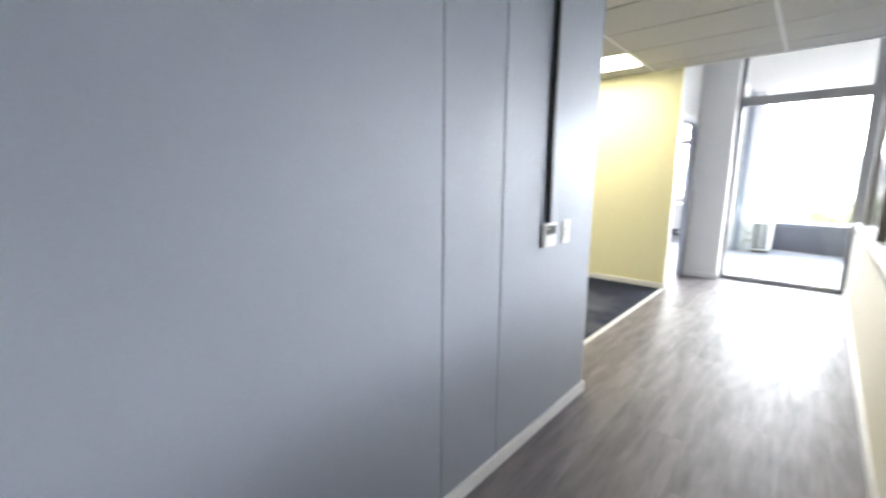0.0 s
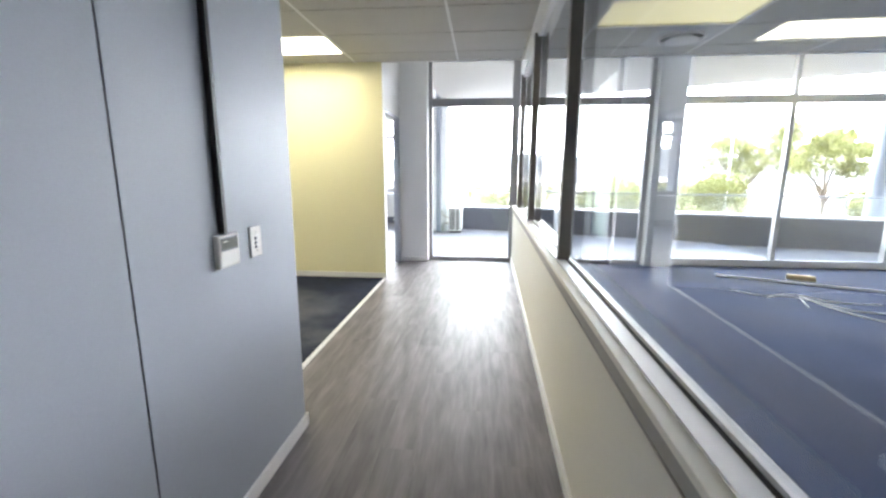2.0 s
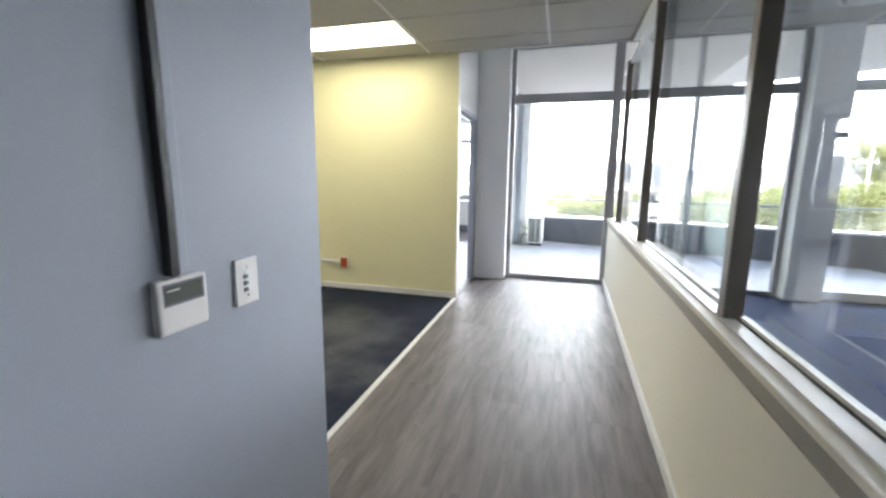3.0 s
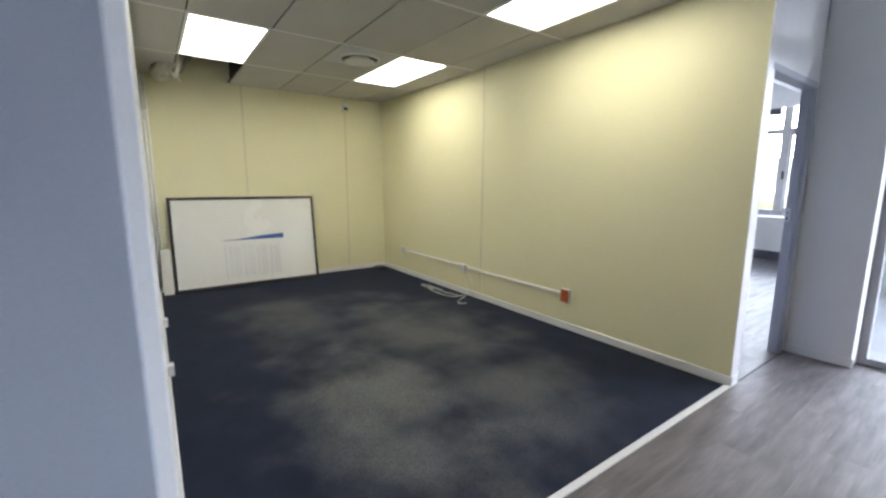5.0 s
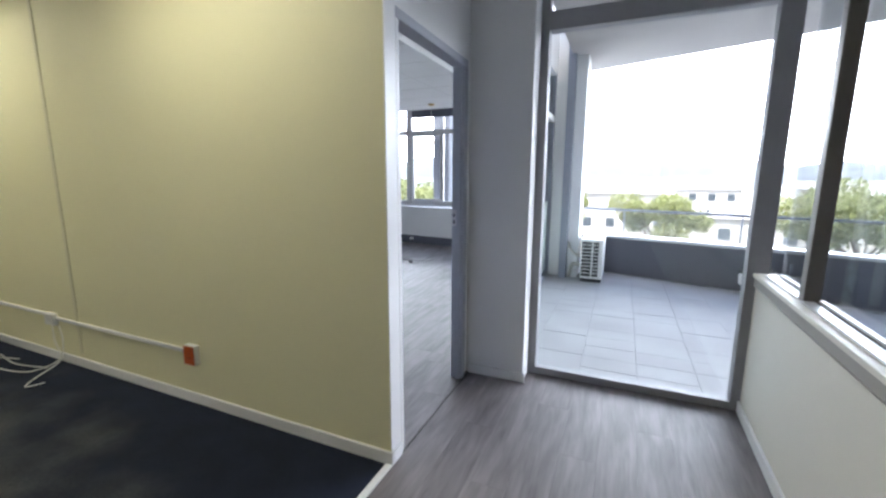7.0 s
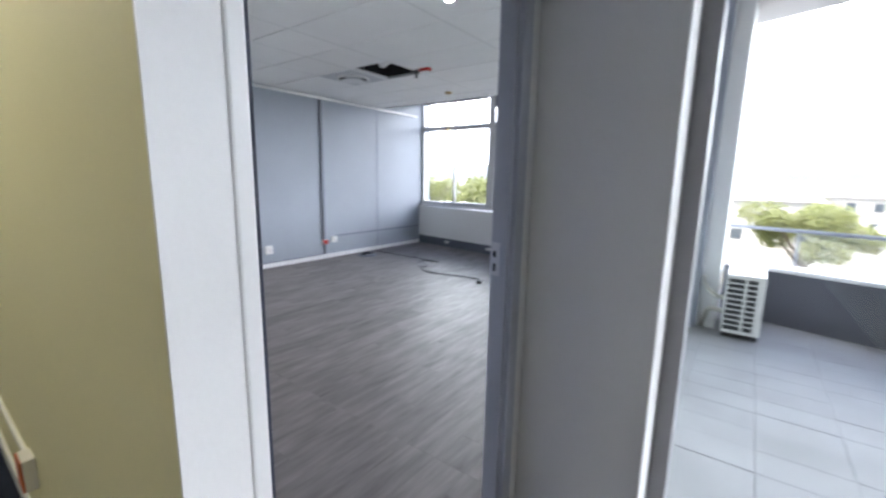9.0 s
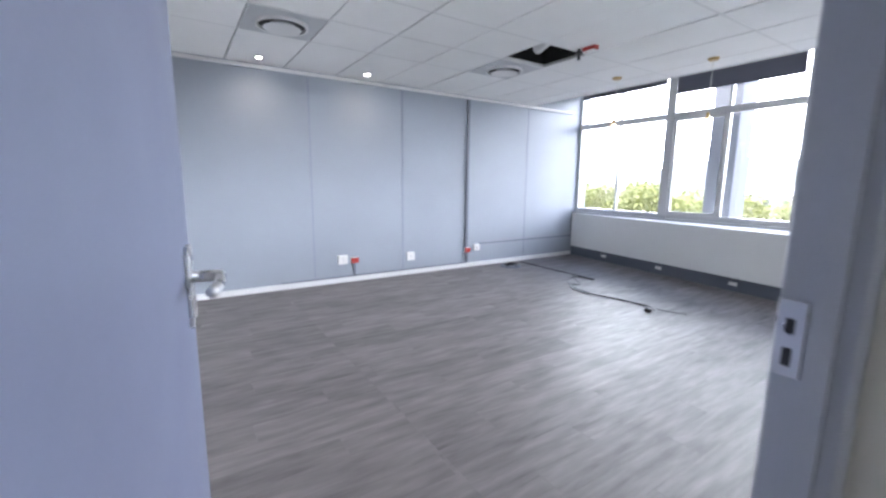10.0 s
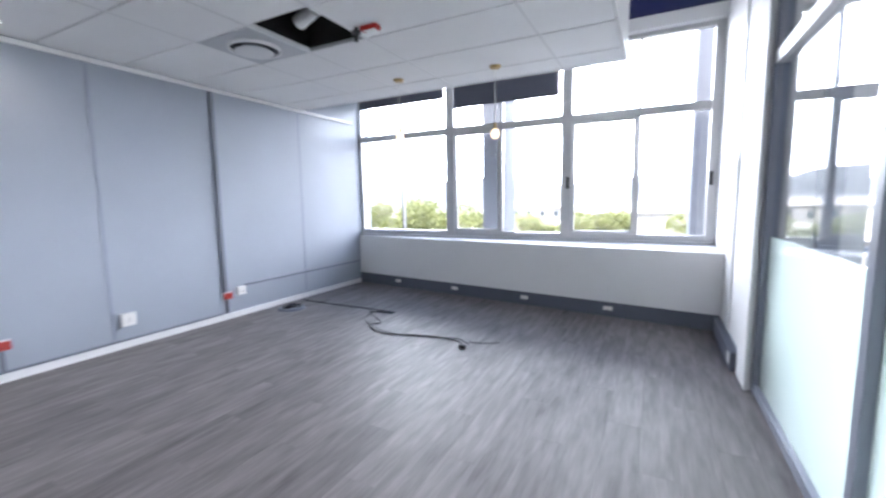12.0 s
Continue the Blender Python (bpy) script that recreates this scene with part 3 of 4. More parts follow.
def air_diffuser(x, y, label):
    t = thing("air_diffuser", (x, y, H), label, "air diffuser", "ceiling air diffusers")
    part("plate", boxes((x - 0.29, x + 0.29, y - 0.29, y + 0.29, H - 0.006, H - 0.001), bevel=0.002), VENT, t)
    part("throat", ring(bmesh.new(), (x, y), 0.10, 0.185, H - 0.008, H - 0.006), BLACK, t, "dark ring gap")
    part("rim", ring(bmesh.new(), (x, y), 0.185, 0.205, H - 0.03, H - 0.006), TEE, t, smooth=False)
    bm = bmesh.new()
    bmesh.ops.create_cone(bm, cap_ends=True, segments=32, radius1=0.15, radius2=0.11, depth=0.016, matrix=Matrix.Translation((x, y, H - 0.034)))
    part("disc", bm, TEE, t)


air_diffuser(-4.21, 4.38, "round white ceiling air diffuser on a square plate")
air_diffuser(1.86, 4.98, "round white air diffuser behind the dim ceiling panel")
air_diffuser(-4.82, 6.75, "round white ceiling air diffuser on a square plate")
air_diffuser(-4.82, 9.15, "round white air diffuser beside the missing tile")


def downlight(x, y):
    t = thing("downlight", (x, y, H), "small lit recessed ceiling spotlight", "downlight", "grey room downlights")
    part("rim", ring(bmesh.new(), (x, y), 0.03, 0.045, H - 0.007, H - 0.0005, 20), TEE, t)
    bm = bmesh.new()
    bmesh.ops.create_cone(bm, cap_ends=True, segments=20, radius1=0.03, radius2=0.03, depth=0.003, matrix=Matrix.Translation((x, y, H - 0.0045)))
    part("bulb", bm, SPOT, t, "glowing bulb")
    lamp = bpy.data.lights.new("downlight_beam", "SPOT")
    lamp.energy, lamp.color, lamp.spot_size, lamp.spot_blend, lamp.shadow_soft_size = 1.0, (1.0, 0.8, 0.58), radians(140), 1.0, 0.03
    beam = new("downlight_beam", lamp)
    beam.matrix_world = look((x, y, H - 0.013), (x, y + 0.001, 0))


for x, y in ((-5.92, 6.75), (-5.92, 7.95), (-2.45, 7.95), (-2.45, 6.75)):
    downlight(x, y)


# ---- windows and glazing ----
def pane(name, bm, material, parent, label=""):
    ob = part(name, bm, material, parent, label)
    ob.visible_shadow = False
    return ob


def window_band():
    w = thing("window_1", (-3.7, YWIN, 0.78), "wide band of aluminium framed windows above a sill", "window", kind="structure")
    bars = [(XW, XW + 0.05), (-4.63, -4.5), (-2.97, -2.84), (-1.36, -1.262)]
    for a, b in bars:
        part("mullion", boxes((a, b, YWIN - 0.05, YWIN + 0.05, 0.80, 3.2), bevel=0.004), ALU, w)
    thin = (-5.405, -3.78, -2.075)
    for x in thin:
        part("glazing_bar", boxes((x - 0.018, x + 0.018, YWIN - 0.025, YWIN + 0.025, 0.88, 3.2)), ALU, w)
    for a, b in ((XW + 0.05, -4.63), (-4.5, -2.97), (-2.84, -1.36)):
        part("transom", boxes((a, b, YWIN - 0.045, YWIN + 0.045, 2.28, 2.37), bevel=0.004), ALU, w)
        part("bottom_rail", boxes((a, b, YWIN - 0.045, YWIN + 0.045, 0.80, 0.88), bevel=0.004), ALU, w)
        part("top_rail", boxes((a, b, YWIN - 0.045, YWIN + 0.045, 3.15, 3.2), bevel=0.004), ALU, w)
        pane("pane", boxes((a, b, YWIN - 0.003, YWIN + 0.003, 0.88, 2.28)), GLASS, w)
        pane("pane", boxes((a, b, YWIN - 0.003, YWIN + 0.003, 2.37, 3.15)), GLASS, w)
    # sliding sash frames inside the openings
    for a, b in ((-4.5, -3.8), (-2.84, -2.095)):
        part("sash", boxes((a, b, YWIN - 0.03, YWIN + 0.01, 0.88, 0.915), (a, b, YWIN - 0.03, YWIN + 0.01, 2.245, 2.28), (a, a + 0.035, YWIN - 0.03, YWIN + 0.01, 0.915, 2.245), (b - 0.035, b, YWIN - 0.03, YWIN + 0.01, 0.915, 2.245)), ALU, w)
    part("latch", boxes((-2.90, -2.86, YWIN - 0.075, YWIN - 0.05, 1.45, 1.6), bevel=0.004), BLACK, w, "black latch")
    part("latch", boxes((-1.35, -1.31, YWIN - 0.075, YWIN - 0.05, 1.45, 1.6), bevel=0.004), BLACK, w, "black latch")
    part("window_sill", boxes((XW, -1.26, YWIN - 0.12, YWIN - 0.05, 0.78, 0.81), bevel=0.004), ALU, w)
    return w


window_band()
for a, b in ((-4.49, -2.99), (XW + 0.05, -4.62)):
    z0 = 2.62 if a > -5 else 2.78
    bl = thing("roller_blind", ((a + b) / 2, YWIN - 0.09, z0), "rolled-up charcoal fabric roller blind", "roller blind", "window blinds")
    part("fabric", boxes((a + 0.01, b - 0.01, YWIN - 0.082, YWIN - 0.078, z0 + 0.02, 3.19)), BLIND, bl)
    part("bottom_bar", boxes((a + 0.01, b - 0.01, YWIN - 0.09, YWIN - 0.07, z0, z0 + 0.02), bevel=0.004), BLIND, bl)

def splayed(bm):
    """The casing's face runs slightly out of line with the windows."""
    for v in bm.verts:
        if v.co.y < 12.1:
            v.co.y += 0.25 - 0.145 * (v.co.x - XW)
    return bm


cover = thing("radiator_cover", (-3.7, 12.0, 0), "long white boxed casing under the windows on a grey plinth", "casing")
part("body", splayed(boxes((XW, XG - 0.065, 11.87, YWIN - 0.021, 0.165, 0.775), bevel=0.005)), WHITE, cover)
part("plinth", splayed(boxes((XW + 0.002, XG - 0.067, 11.89, YWIN - 0.03, 0.0, 0.1645))), PLINTH, cover, "dark grey plinth")
for x in (-5.4, -4.35, -3.3, -2.3):
    part("socket", splayed(boxes((x - 0.05, x + 0.05, 11.882, 11.891, 0.07, 0.115), bevel=0.002)), PLASTIC, cover, "small white socket")


def framed(name, x0, x1, y, bars, label, z1=3.3, head=(2.27, 2.38), foot=0.05, mat=ALU, doors=()):
    """A glazed screen along x with a transom and upright bars."""
    w = thing(name, ((x0 + x1) / 2, y, 0), label, "window", kind="structure")
    edges = [x0 + 0.025, *bars, x1 - 0.025]
    for x in edges:
        part("mullion", boxes((x - 0.028, x + 0.028, y - 0.04, y + 0.04, 0, z1), bevel=0.003), mat, w)
    for a, b in zip(edges, edges[1:]):
        a, b = a + 0.028, b - 0.028
        part("transom", boxes((a, b, y - 0.045, y + 0.045, *head), bevel=0.004), mat, w)
        part("bottom_rail", boxes((a, b, y - 0.035, y + 0.035, 0.0, foot), bevel=0.003), mat, w)
        pane("pane", boxes((a, b, y - 0.004, y + 0.004, foot, head[0])), GLASS, w)
        pane("pane", boxes((a, b, y - 0.004, y + 0.004, head[1], z1 - 0.04)), GLASS, w)
        part("top_rail", boxes((a, b, y - 0.03, y + 0.03, z1 - 0.04, z1)), mat, w)
    return w


framed("window_2", -0.775, XR + 0.05, YE, [], "full-height glazed balcony screen at the corridor end", mat=DARKALU)
framed("window_3", XR + 0.05, 2.38, YE, [1.36], "full-height glazed screen of the side room", mat=DARKALU)
framed("window_4", 2.74, 8.2, YE, [4.21, 5.7, 7.1], "full-height glazed screen of the side room")
solid("wall_over_glazing", boxes((-0.775, 2.38, YE - 0.03, YE + 0.1, 3.3, HS), (2.74, 8.3, YE - 0.03, YE + 0.1, 3.3, HS)), WHITE, "white lintel over the balcony glazing", "wall", "structure")
solid("baseboard", boxes((2.74, 8.2, YE - 0.06, YE - 0.041, 0, 0.1), bevel=0.004), TRIM, "white low upstand under the glazing", "baseboard", "structure")

# glazing between the grey room and the balcony
sg = thing("window_5", (XG, 8.5, 0), "side glazing with frosted film on its lower half", "window", kind="structure")
ys = [7.0, 8.5, 10.03]
for y in ys:
    part("mullion", boxes((XG - 0.04, XG + 0.04, y - 0.03, y + 0.03, 0, 2.72), bevel=0.003), GREYFRAME, sg)
for a, b in zip(ys, ys[1:]):
    a, b = a + 0.03, b - 0.03
    part("transom", boxes((XG - 0.04, XG + 0.04, a, b, 2.12, 2.2), bevel=0.003), TRIM, sg)
    part("bottom_rail", boxes((XG - 0.035, XG + 0.035, a, b, 0, 0.06), bevel=0.003), GREYFRAME, sg)
    pane("pane", boxes((XG - 0.004, XG + 0.004, a, b, 1.06, 2.12)), PARTGLASS, sg)
    part("frosted_pane", boxes((XG - 0.004, XG + 0.004, a, b, 0.06, 1.06)), FROST, sg, "milky frosted lower pane")
    pane("pane", boxes((XG - 0.004, XG + 0.004, a, b, 2.2, 2.72)), GLASS, sg)

# partition glazing beside the corridor
pg = thing("window_6", (XR + 0.05, 3.8, 0.84), "internal glazed screen with bronze mullions on a half wall", "window", kind="structure")
part("sill", boxes((XR - 0.022, XR + 0.12, 0.687, YE - 0.05, 0.828, 0.85), bevel=0.003), PALECREAM, pg, "cream painted sill")
part("ledge", boxes((XR - 0.012, XR, 0.687, YE - 0.05, 0.778, 0.8275)), LEDGE, pg, "taupe strip under the sill")
part("shadow_line", boxes((XR - 0.016, XR, 0.687, YE - 0.05, 0.7745, 0.7775)), LEDGE, pg)
my = [0.715, 2.86, 4.7, 6.28]
for y in my:
    part("mullion", boxes((XR + 0.025, XR + 0.085, y - 0.028, y + 0.028, 0.85, H - 0.03), bevel=0.003), BRONZE, pg)
for a, b in zip(my, my[1:] + [YE - 0.1]):
    part("bead_step", boxes((XR + 0.014, XR + 0.064, a + 0.028, b - 0.028, 0.8505, 0.858), bevel=0.002), TRIM, pg)
    part("bead_gap", boxes((XR + 0.064, XR + 0.078, a + 0.028, b - 0.028, 0.8505, 0.8545)), BLACK, pg)
    part("bottom_bead", boxes((XR + 0.078, XR + 0.1, a + 0.028, b - 0.028, 0.8505, 0.866)), TRIM, pg)
    part("top_bead", boxes((XR + 0.05, XR + 0.1, a + 0.028, b - 0.028, H - 0.06, H - 0.031)), TRIM, pg)
    pane("pane", boxes((XR + 0.086, XR + 0.092, a + 0.028, b - 0.028, 0.866, H - 0.06)), PARTGLASS, pg)
part("head", boxes((XR - 0.005, XR + 0.1, 0.687, 5.6, H - 0.03, H - 0.002)), TRIM, pg)
slanted(pg)
post = solid("door_post", boxes((XR - 0.004, XR + 0.13, 0.583, 0.685, 0, H - 0.004), bevel=0.008), POST, "taupe painted end post of the glazed screen", "post", "structure")
part("moulding", boxes((XR - 0.016, XR - 0.0045, 0.607, 0.633, 0, H - 0.004), bevel=0.004), POST, post)
part("moulding", boxes((XR + 0.004, XR + 0.04, 0.6855, 0.697, 0.85, H - 0.032), bevel=0.004), PALECREAM, post, "cream glazing bead")
slanted(post)

# doorway frame
fr = thing("door_1", (XC - 0.06, 6.2, 0), "open slate-blue flush door with steel lever handle in a grey frame", "door", kind="structure")
for a, b, nm in ((5.728, 5.757, "jamb"), (6.575, 6.63, "jamb")):
    part(nm, boxes((XC - 0.079, XC + 0.004, a, b, 0, 2.04), bevel=0.004), TRIM if a < 6 else JAMB, fr)
part("door_stop", boxes((XC - 0.04, XC - 0.015, 6.562, 6.576, 0, 2.03)), JAMB, fr)
part("head", boxes((XC - 0.079, XC + 0.004, 5.728, 6.63, 2.04, 2.085), bevel=0.004), JAMB, fr)
part("strike_plate", boxes((XC - 0.077, XC - 0.045, 6.569, 6.5755, 1.06, 1.165), bevel=0.001), STEEL, fr, "steel strike plate")
part("strike_hole", boxes((XC - 0.066, XC - 0.056, 6.5675, 6.5695, 1.075, 1.1)), BLACK, fr)
part("strike_hole", boxes((XC - 0.066, XC - 0.056, 6.5675, 6.5695, 1.12, 1.14)), BLACK, fr)


def leaf_door():
    """The leaf swung into the room, a few degrees off the back wall."""
    ang = radians(180 - 8.5)
    hinge = Vector((XC - 0.07, 5.782, 0))
    m = Matrix.Translation(hinge) @ Matrix.Rotation(ang, 4, "Z")

    def swung(bm):
        bmesh.ops.transform(bm, matrix=m, verts=bm.verts)
        return bm
    leaf = part("leaf", swung(boxes((0.0, 0.77, -0.02, 0.02, 0.006, 2.03), bevel=0.002)), DOORBLUE, fr, "slate-blue painted door leaf")
    # thin dark strip painting the shade between jamb and leaf
    part("edge", swung(boxes((-0.002, -0.0002, -0.0185, 0.0185, 0.008, 2.028))), SHADEDEDGE, leaf, "hinge edge of the door, coloured dark for the shade there")
    for s in (-1, 1):
        part("handle_plate", swung(boxes((0.695, 0.74, s * 0.0205, s * 0.029, 1.035, 1.19), bevel=0.002)), STEEL, leaf, "satin steel back plate")
        bm = bmesh.new()
        rod(bm, (0.718, s * 0.028, 1.13), (0.718, s * 0.075, 1.13), 0.011)
        wire(bm, [(0.718, s * 0.075, 1.13), (0.69, s * 0.078, 1.131), (0.64, s * 0.077, 1.126), (0.6, s * 0.07, 1.124)], 0.010, 10)
        part("lever", swung(bm), STEEL, leaf, "satin steel lever handle", smooth=True)


leaf_door()

# ---- balcony ----
def par_y(x):
    return 10.44 - 0.29 * x


def skew(bm):
    for v in bm.verts:
        v.co.y += par_y(v.co.x)
    return bm


balcony = solid("balcony_floor", boxes((-1.16, 9.5, YE + 0.05, 12.0, -0.4, -0.03)), GROUT, "pale cement tiled balcony floor", "floor", "structure")
par = thing("parapet", (3, 9.6, 0), "dark grey plastered balcony parapet with a white coping", "parapet", kind="structure")
part("wall", skew(boxes((-0.76, 9.5, 0.0, 0.2, -0.4, 0.52))), PARAPET, par)
part("coping", skew(boxes((-0.76, 9.5, -0.02, 0.24, 0.52, 0.56), bevel=0.006)), TRIM, par, "white painted coping")
rail = thing("balcony_rail", (3, 9.6, 0.56), "thin grey metal balcony handrail on posts", "railing")
bm = bmesh.new()
rod(bm, (-0.76, par_y(-0.76) + 0.15, 0.92), (9.5, par_y(9.5) + 0.15, 0.92), 0.018)
part("handrail", bm, GREYFRAME, rail)
for x in (-0.2, 1.15, 2.5, 3.85, 5.2, 6.55, 7.9):
    bm = bmesh.new()
    rod(bm, (x, par_y(x) + 0.15, 0.56), (x, par_y(x) + 0.15, 0.91), 0.012)
    part("post", bm, GREYFRAME, rail)
for a, b in zip((-0.2, 1.15, 2.5, 3.85, 5.2, 6.55), (1.15, 2.5, 3.85, 5.2, 6.55, 7.9)):
    sheet = part("glass_panel", boxes((a + 0.02, b - 0.02, 0.146, 0.154, 0.57, 0.9)), RAILGLASS, rail, "clear glass infill panel")
    for v in sheet.data.vertices:
        v.co.y += par_y(v.co.x)
    sheet.visible_shadow = False
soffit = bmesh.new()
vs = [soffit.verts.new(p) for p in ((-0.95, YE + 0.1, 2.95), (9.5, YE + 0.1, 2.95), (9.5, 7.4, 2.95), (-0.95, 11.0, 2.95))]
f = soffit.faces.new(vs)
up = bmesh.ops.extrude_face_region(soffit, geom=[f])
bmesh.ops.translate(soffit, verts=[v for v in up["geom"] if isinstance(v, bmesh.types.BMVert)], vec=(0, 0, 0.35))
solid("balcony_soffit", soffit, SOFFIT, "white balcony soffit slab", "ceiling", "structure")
for x in (3.9, 7.2):
    bm = bmesh.new()
    rod(bm, (x, par_y(x) + 0.5, -6), (x, par_y(x) + 0.5, 3.3), 0.17, seg=28)
    solid("facade_column", bm, GREYFRAME, "round grey column outside the parapet", "column", "structure", smooth=False)
for x in (-4.25, -1.25):
    solid("facade_column", boxes((x - 0.2, x + 0.2, 13.2, 13.7, -6, 5), bevel=0.01), PARAPET, "square grey facade column outside the windows", "column", "structure")

ac = thing("air_conditioner", (-0.56, 10.1, 0), "white outdoor air conditioner unit with louvred end", "air conditioner")
part("body", boxes((-0.70, -0.42, 9.77, 10.47, 0.05, 0.58), bevel=0.012), PLASTIC, ac)
louvre = part("louvre_recess", boxes((-0.685, -0.475, 9.764, 9.7705, 0.085, 0.545)), BLACK, ac, "dark louvre recess")
for k in range(9):
    part("slat", boxes((-0.685, -0.475, 9.752, 9.768, 0.125 + k * 0.047, 0.135 + k * 0.047), bevel=0.002), PLASTIC, louvre)
part("louvre_bar", boxes((-0.565, -0.545, 9.75, 9.768, 0.085, 0.545)), PLASTIC, louvre)
for y in (9.85, 10.38):
    part("foot", boxes((-0.69, -0.43, y - 0.03, y + 0.03, -0.002, 0.05)), BLACK, ac)
bm = bmesh.new()
wire(bm, [(-0.70, 9.9, 0.2), (-0.8, 9.88, 0.22), (-0.84, 9.92, 0.12), (-0.86, 9.97, 0.02)], 0.02, 8)
wire(bm, [(-0.70, 9.9, 0.33), (-0.78, 9.86, 0.36), (-0.85, 9.9, 0.42), (-0.88, 9.97, 0.5)], 0.018, 8)
part("pipe", bm, FOIL, ac, "lagged refrigerant pipes", smooth=True)
bx = thing("floodlight", (1.4, par_y(1.4) - 0.1, 0.0), "white angled box fitting on the parapet face", "fitting")
y0 = par_y(1.4)
part("front", boxes((1.12, 1.60, y0 - 0.16, y0 - 0.02, 0.12, 0.24), bevel=0.006), PLASTIC, bx)
part("hood", boxes((1.14, 1.62, y0 - 0.14, y0 + 0.04, 0.245, 0.28), bevel=0.006), BLACK, bx)
part("bracket", boxes((1.59, 1.615, y0 - 0.10, y0 + 0.02, 0.28, 0.40), bevel=0.003), GREYFRAME, bx)
# ---- corridor things ----
tr = thing("cable_trunking", (XB, 1.96, 1.1), "dark slim cable trunking running up the grey-blue wall", "trunking")
part("channel", boxes((XB, XB + 0.024, 1.948, 1.966, 1.1, H), bevel=0.002), BLACK, tr)
part("cover_strip", boxes((XB, XB + 0.024, 1.9665, 1.988, 1.1, H), bevel=0.002), GREYBLUE, tr, "grey-blue painted edge strip")
th = thing("thermostat", (XB, 1.973, 1.04), "white air conditioning wall controller with a small display", "thermostat")
part("body", boxes((XB, XB + 0.022, 1.913, 2.033, 0.98, 1.095), bevel=0.006), PLASTIC, th)
display = part("display", boxes((XB + 0.022, XB + 0.0235, 1.930, 2.018, 1.045, 1.082)), LCD, th, "dark liquid crystal display")
part("display_bezel", boxes((XB + 0.0205, XB + 0.0225, 1.925, 2.023, 1.04, 1.087)), GREYTRUNK, th)
part("marking", boxes((XB + 0.0235, XB + 0.0241, 1.933, 1.963, 1.071, 1.0735)), PLASTIC, display)
for k in range(5):
    part("vent_slot", boxes((XB + 0.006, XB + 0.018, 1.938 + k * 0.008, 1.941 + k * 0.008, 1.0945, 1.0958)), BLACK, th)
sw = thing("light_switch", (XB, 2.17, 1.04), "white four-way rocker light switch plate", "light switch")
part("plate", boxes((XB, XB + 0.008, 2.132, 2.21, 0.978, 1.098), bevel=0.003), PLASTIC, sw)
part("insert", boxes((XB + 0.008, XB + 0.0095, 2.163, 2.192, 1.012, 1.066)), TRIM, sw)
for z in (1.018, 1.035, 1.052):
    part("rocker", boxes((XB + 0.008, XB + 0.0125, 2.157, 2.170, z - 0.005, z + 0.005), bevel=0.001), GREYTRUNK, sw)
for z in (1.002, 1.076):
    bm = bmesh.new()
    rod(bm, (XB + 0.007, 2.171, z), (XB + 0.0095, 2.171, z), 0.0035, seg=10)
    part("screw", bm, STEEL, sw)


# ---- sockets ----
def socket(wall, u, z, mat, label, w=0.085, h=0.075, depth=0.03, holes=3):
    """A surface socket; wall is 'cream' (along x) or 'grey' (along y) or 'side'."""
    def put(a, b, c, d, e, f):
        if wall == "cream":
            return (u + a, u + b, YY - d, YY - c, z + e, z + f)
        if wall == "side":
            return (u + a, u + b, YB + 0.024 + c, YB + 0.024 + d, z + e, z + f)
        return (XW + c, XW + d, u + a, u + b, z + e, z + f)
    base = {"cream": (u, YY, z), "side": (u, YB + 0.024, z)}.get(wall, (XW, u, z))
    t = thing("wall_socket", base, label, "wall socket")
    part("box", boxes(put(-w / 2, w / 2, 0.0, depth, -h / 2, h / 2), bevel=0.004), PLASTIC if mat != PLASTIC else TRIM, t)
    part("faceplate", boxes(put(-w / 2 + 0.002, w / 2 - 0.002, depth, depth + 0.006, -h / 2 + 0.002, h / 2 - 0.002), bevel=0.002), mat, t)
    for k in range(holes):
        a, e = ((-0.01, -0.012), (0.01, -0.012), (0.0, 0.012))[k]
        part("pin_hole", boxes(put(a - 0.004, a + 0.004, depth + 0.006, depth + 0.0066, e - 0.004, e + 0.004)), BLACK, t)
    return t


socket("cream", -2.53, 0.325, ORANGE, "orange-red power socket on the cream wall", 0.09, 0.12, 0.035)
socket("cream", -4.08, 0.325, PLASTIC, "white double socket on the cream wall", 0.11, 0.09)
socket("cream", -5.58, 0.35, PLASTIC, "small white socket near the room corner", 0.08, 0.1)
ct = thing("wall_trunking", (-4.0, YY, 0.335), "white slim cable trunking between the wall sockets", "trunking")
part("channel", boxes((-5.54, -4.14, YY - 0.014, YY, 0.335, 0.36), bevel=0.003), TRIM, ct)
part("channel", boxes((-4.02, -2.58, YY - 0.014, YY, 0.32, 0.345), bevel=0.003), TRIM, ct)
socket("side", -3.2, 0.16, PLASTIC, "small white socket low on the side wall", 0.07, 0.07)
socket("side", -4.3, 0.16, PLASTIC, "small white socket low on the side wall", 0.07, 0.07)
socket("grey", 7.68, 0.305, PLASTIC, "white double socket on the grey-blue wall", 0.13, 0.12)
socket("grey", 7.84, 0.285, RED, "red power socket beside a white one", 0.11, 0.075)
socket("grey", 8.69, 0.265, PLASTIC, "white data socket on the grey-blue wall", 0.12, 0.12, 0.02)
socket("grey", 9.69, 0.275, RED, "red power socket under the grey trunking", 0.11, 0.075)
socket("grey", 9.87, 0.305, PLASTIC, "white socket beside the grey trunking", 0.11, 0.1)
for y in (7.84, 9.69):
    solid("cable_riser", boxes((XW, XW + 0.02, y - 0.014, y + 0.014, 0.07, 0.245), bevel=0.002), GREYTRUNK, "short grey trunking under a red socket", "trunking")
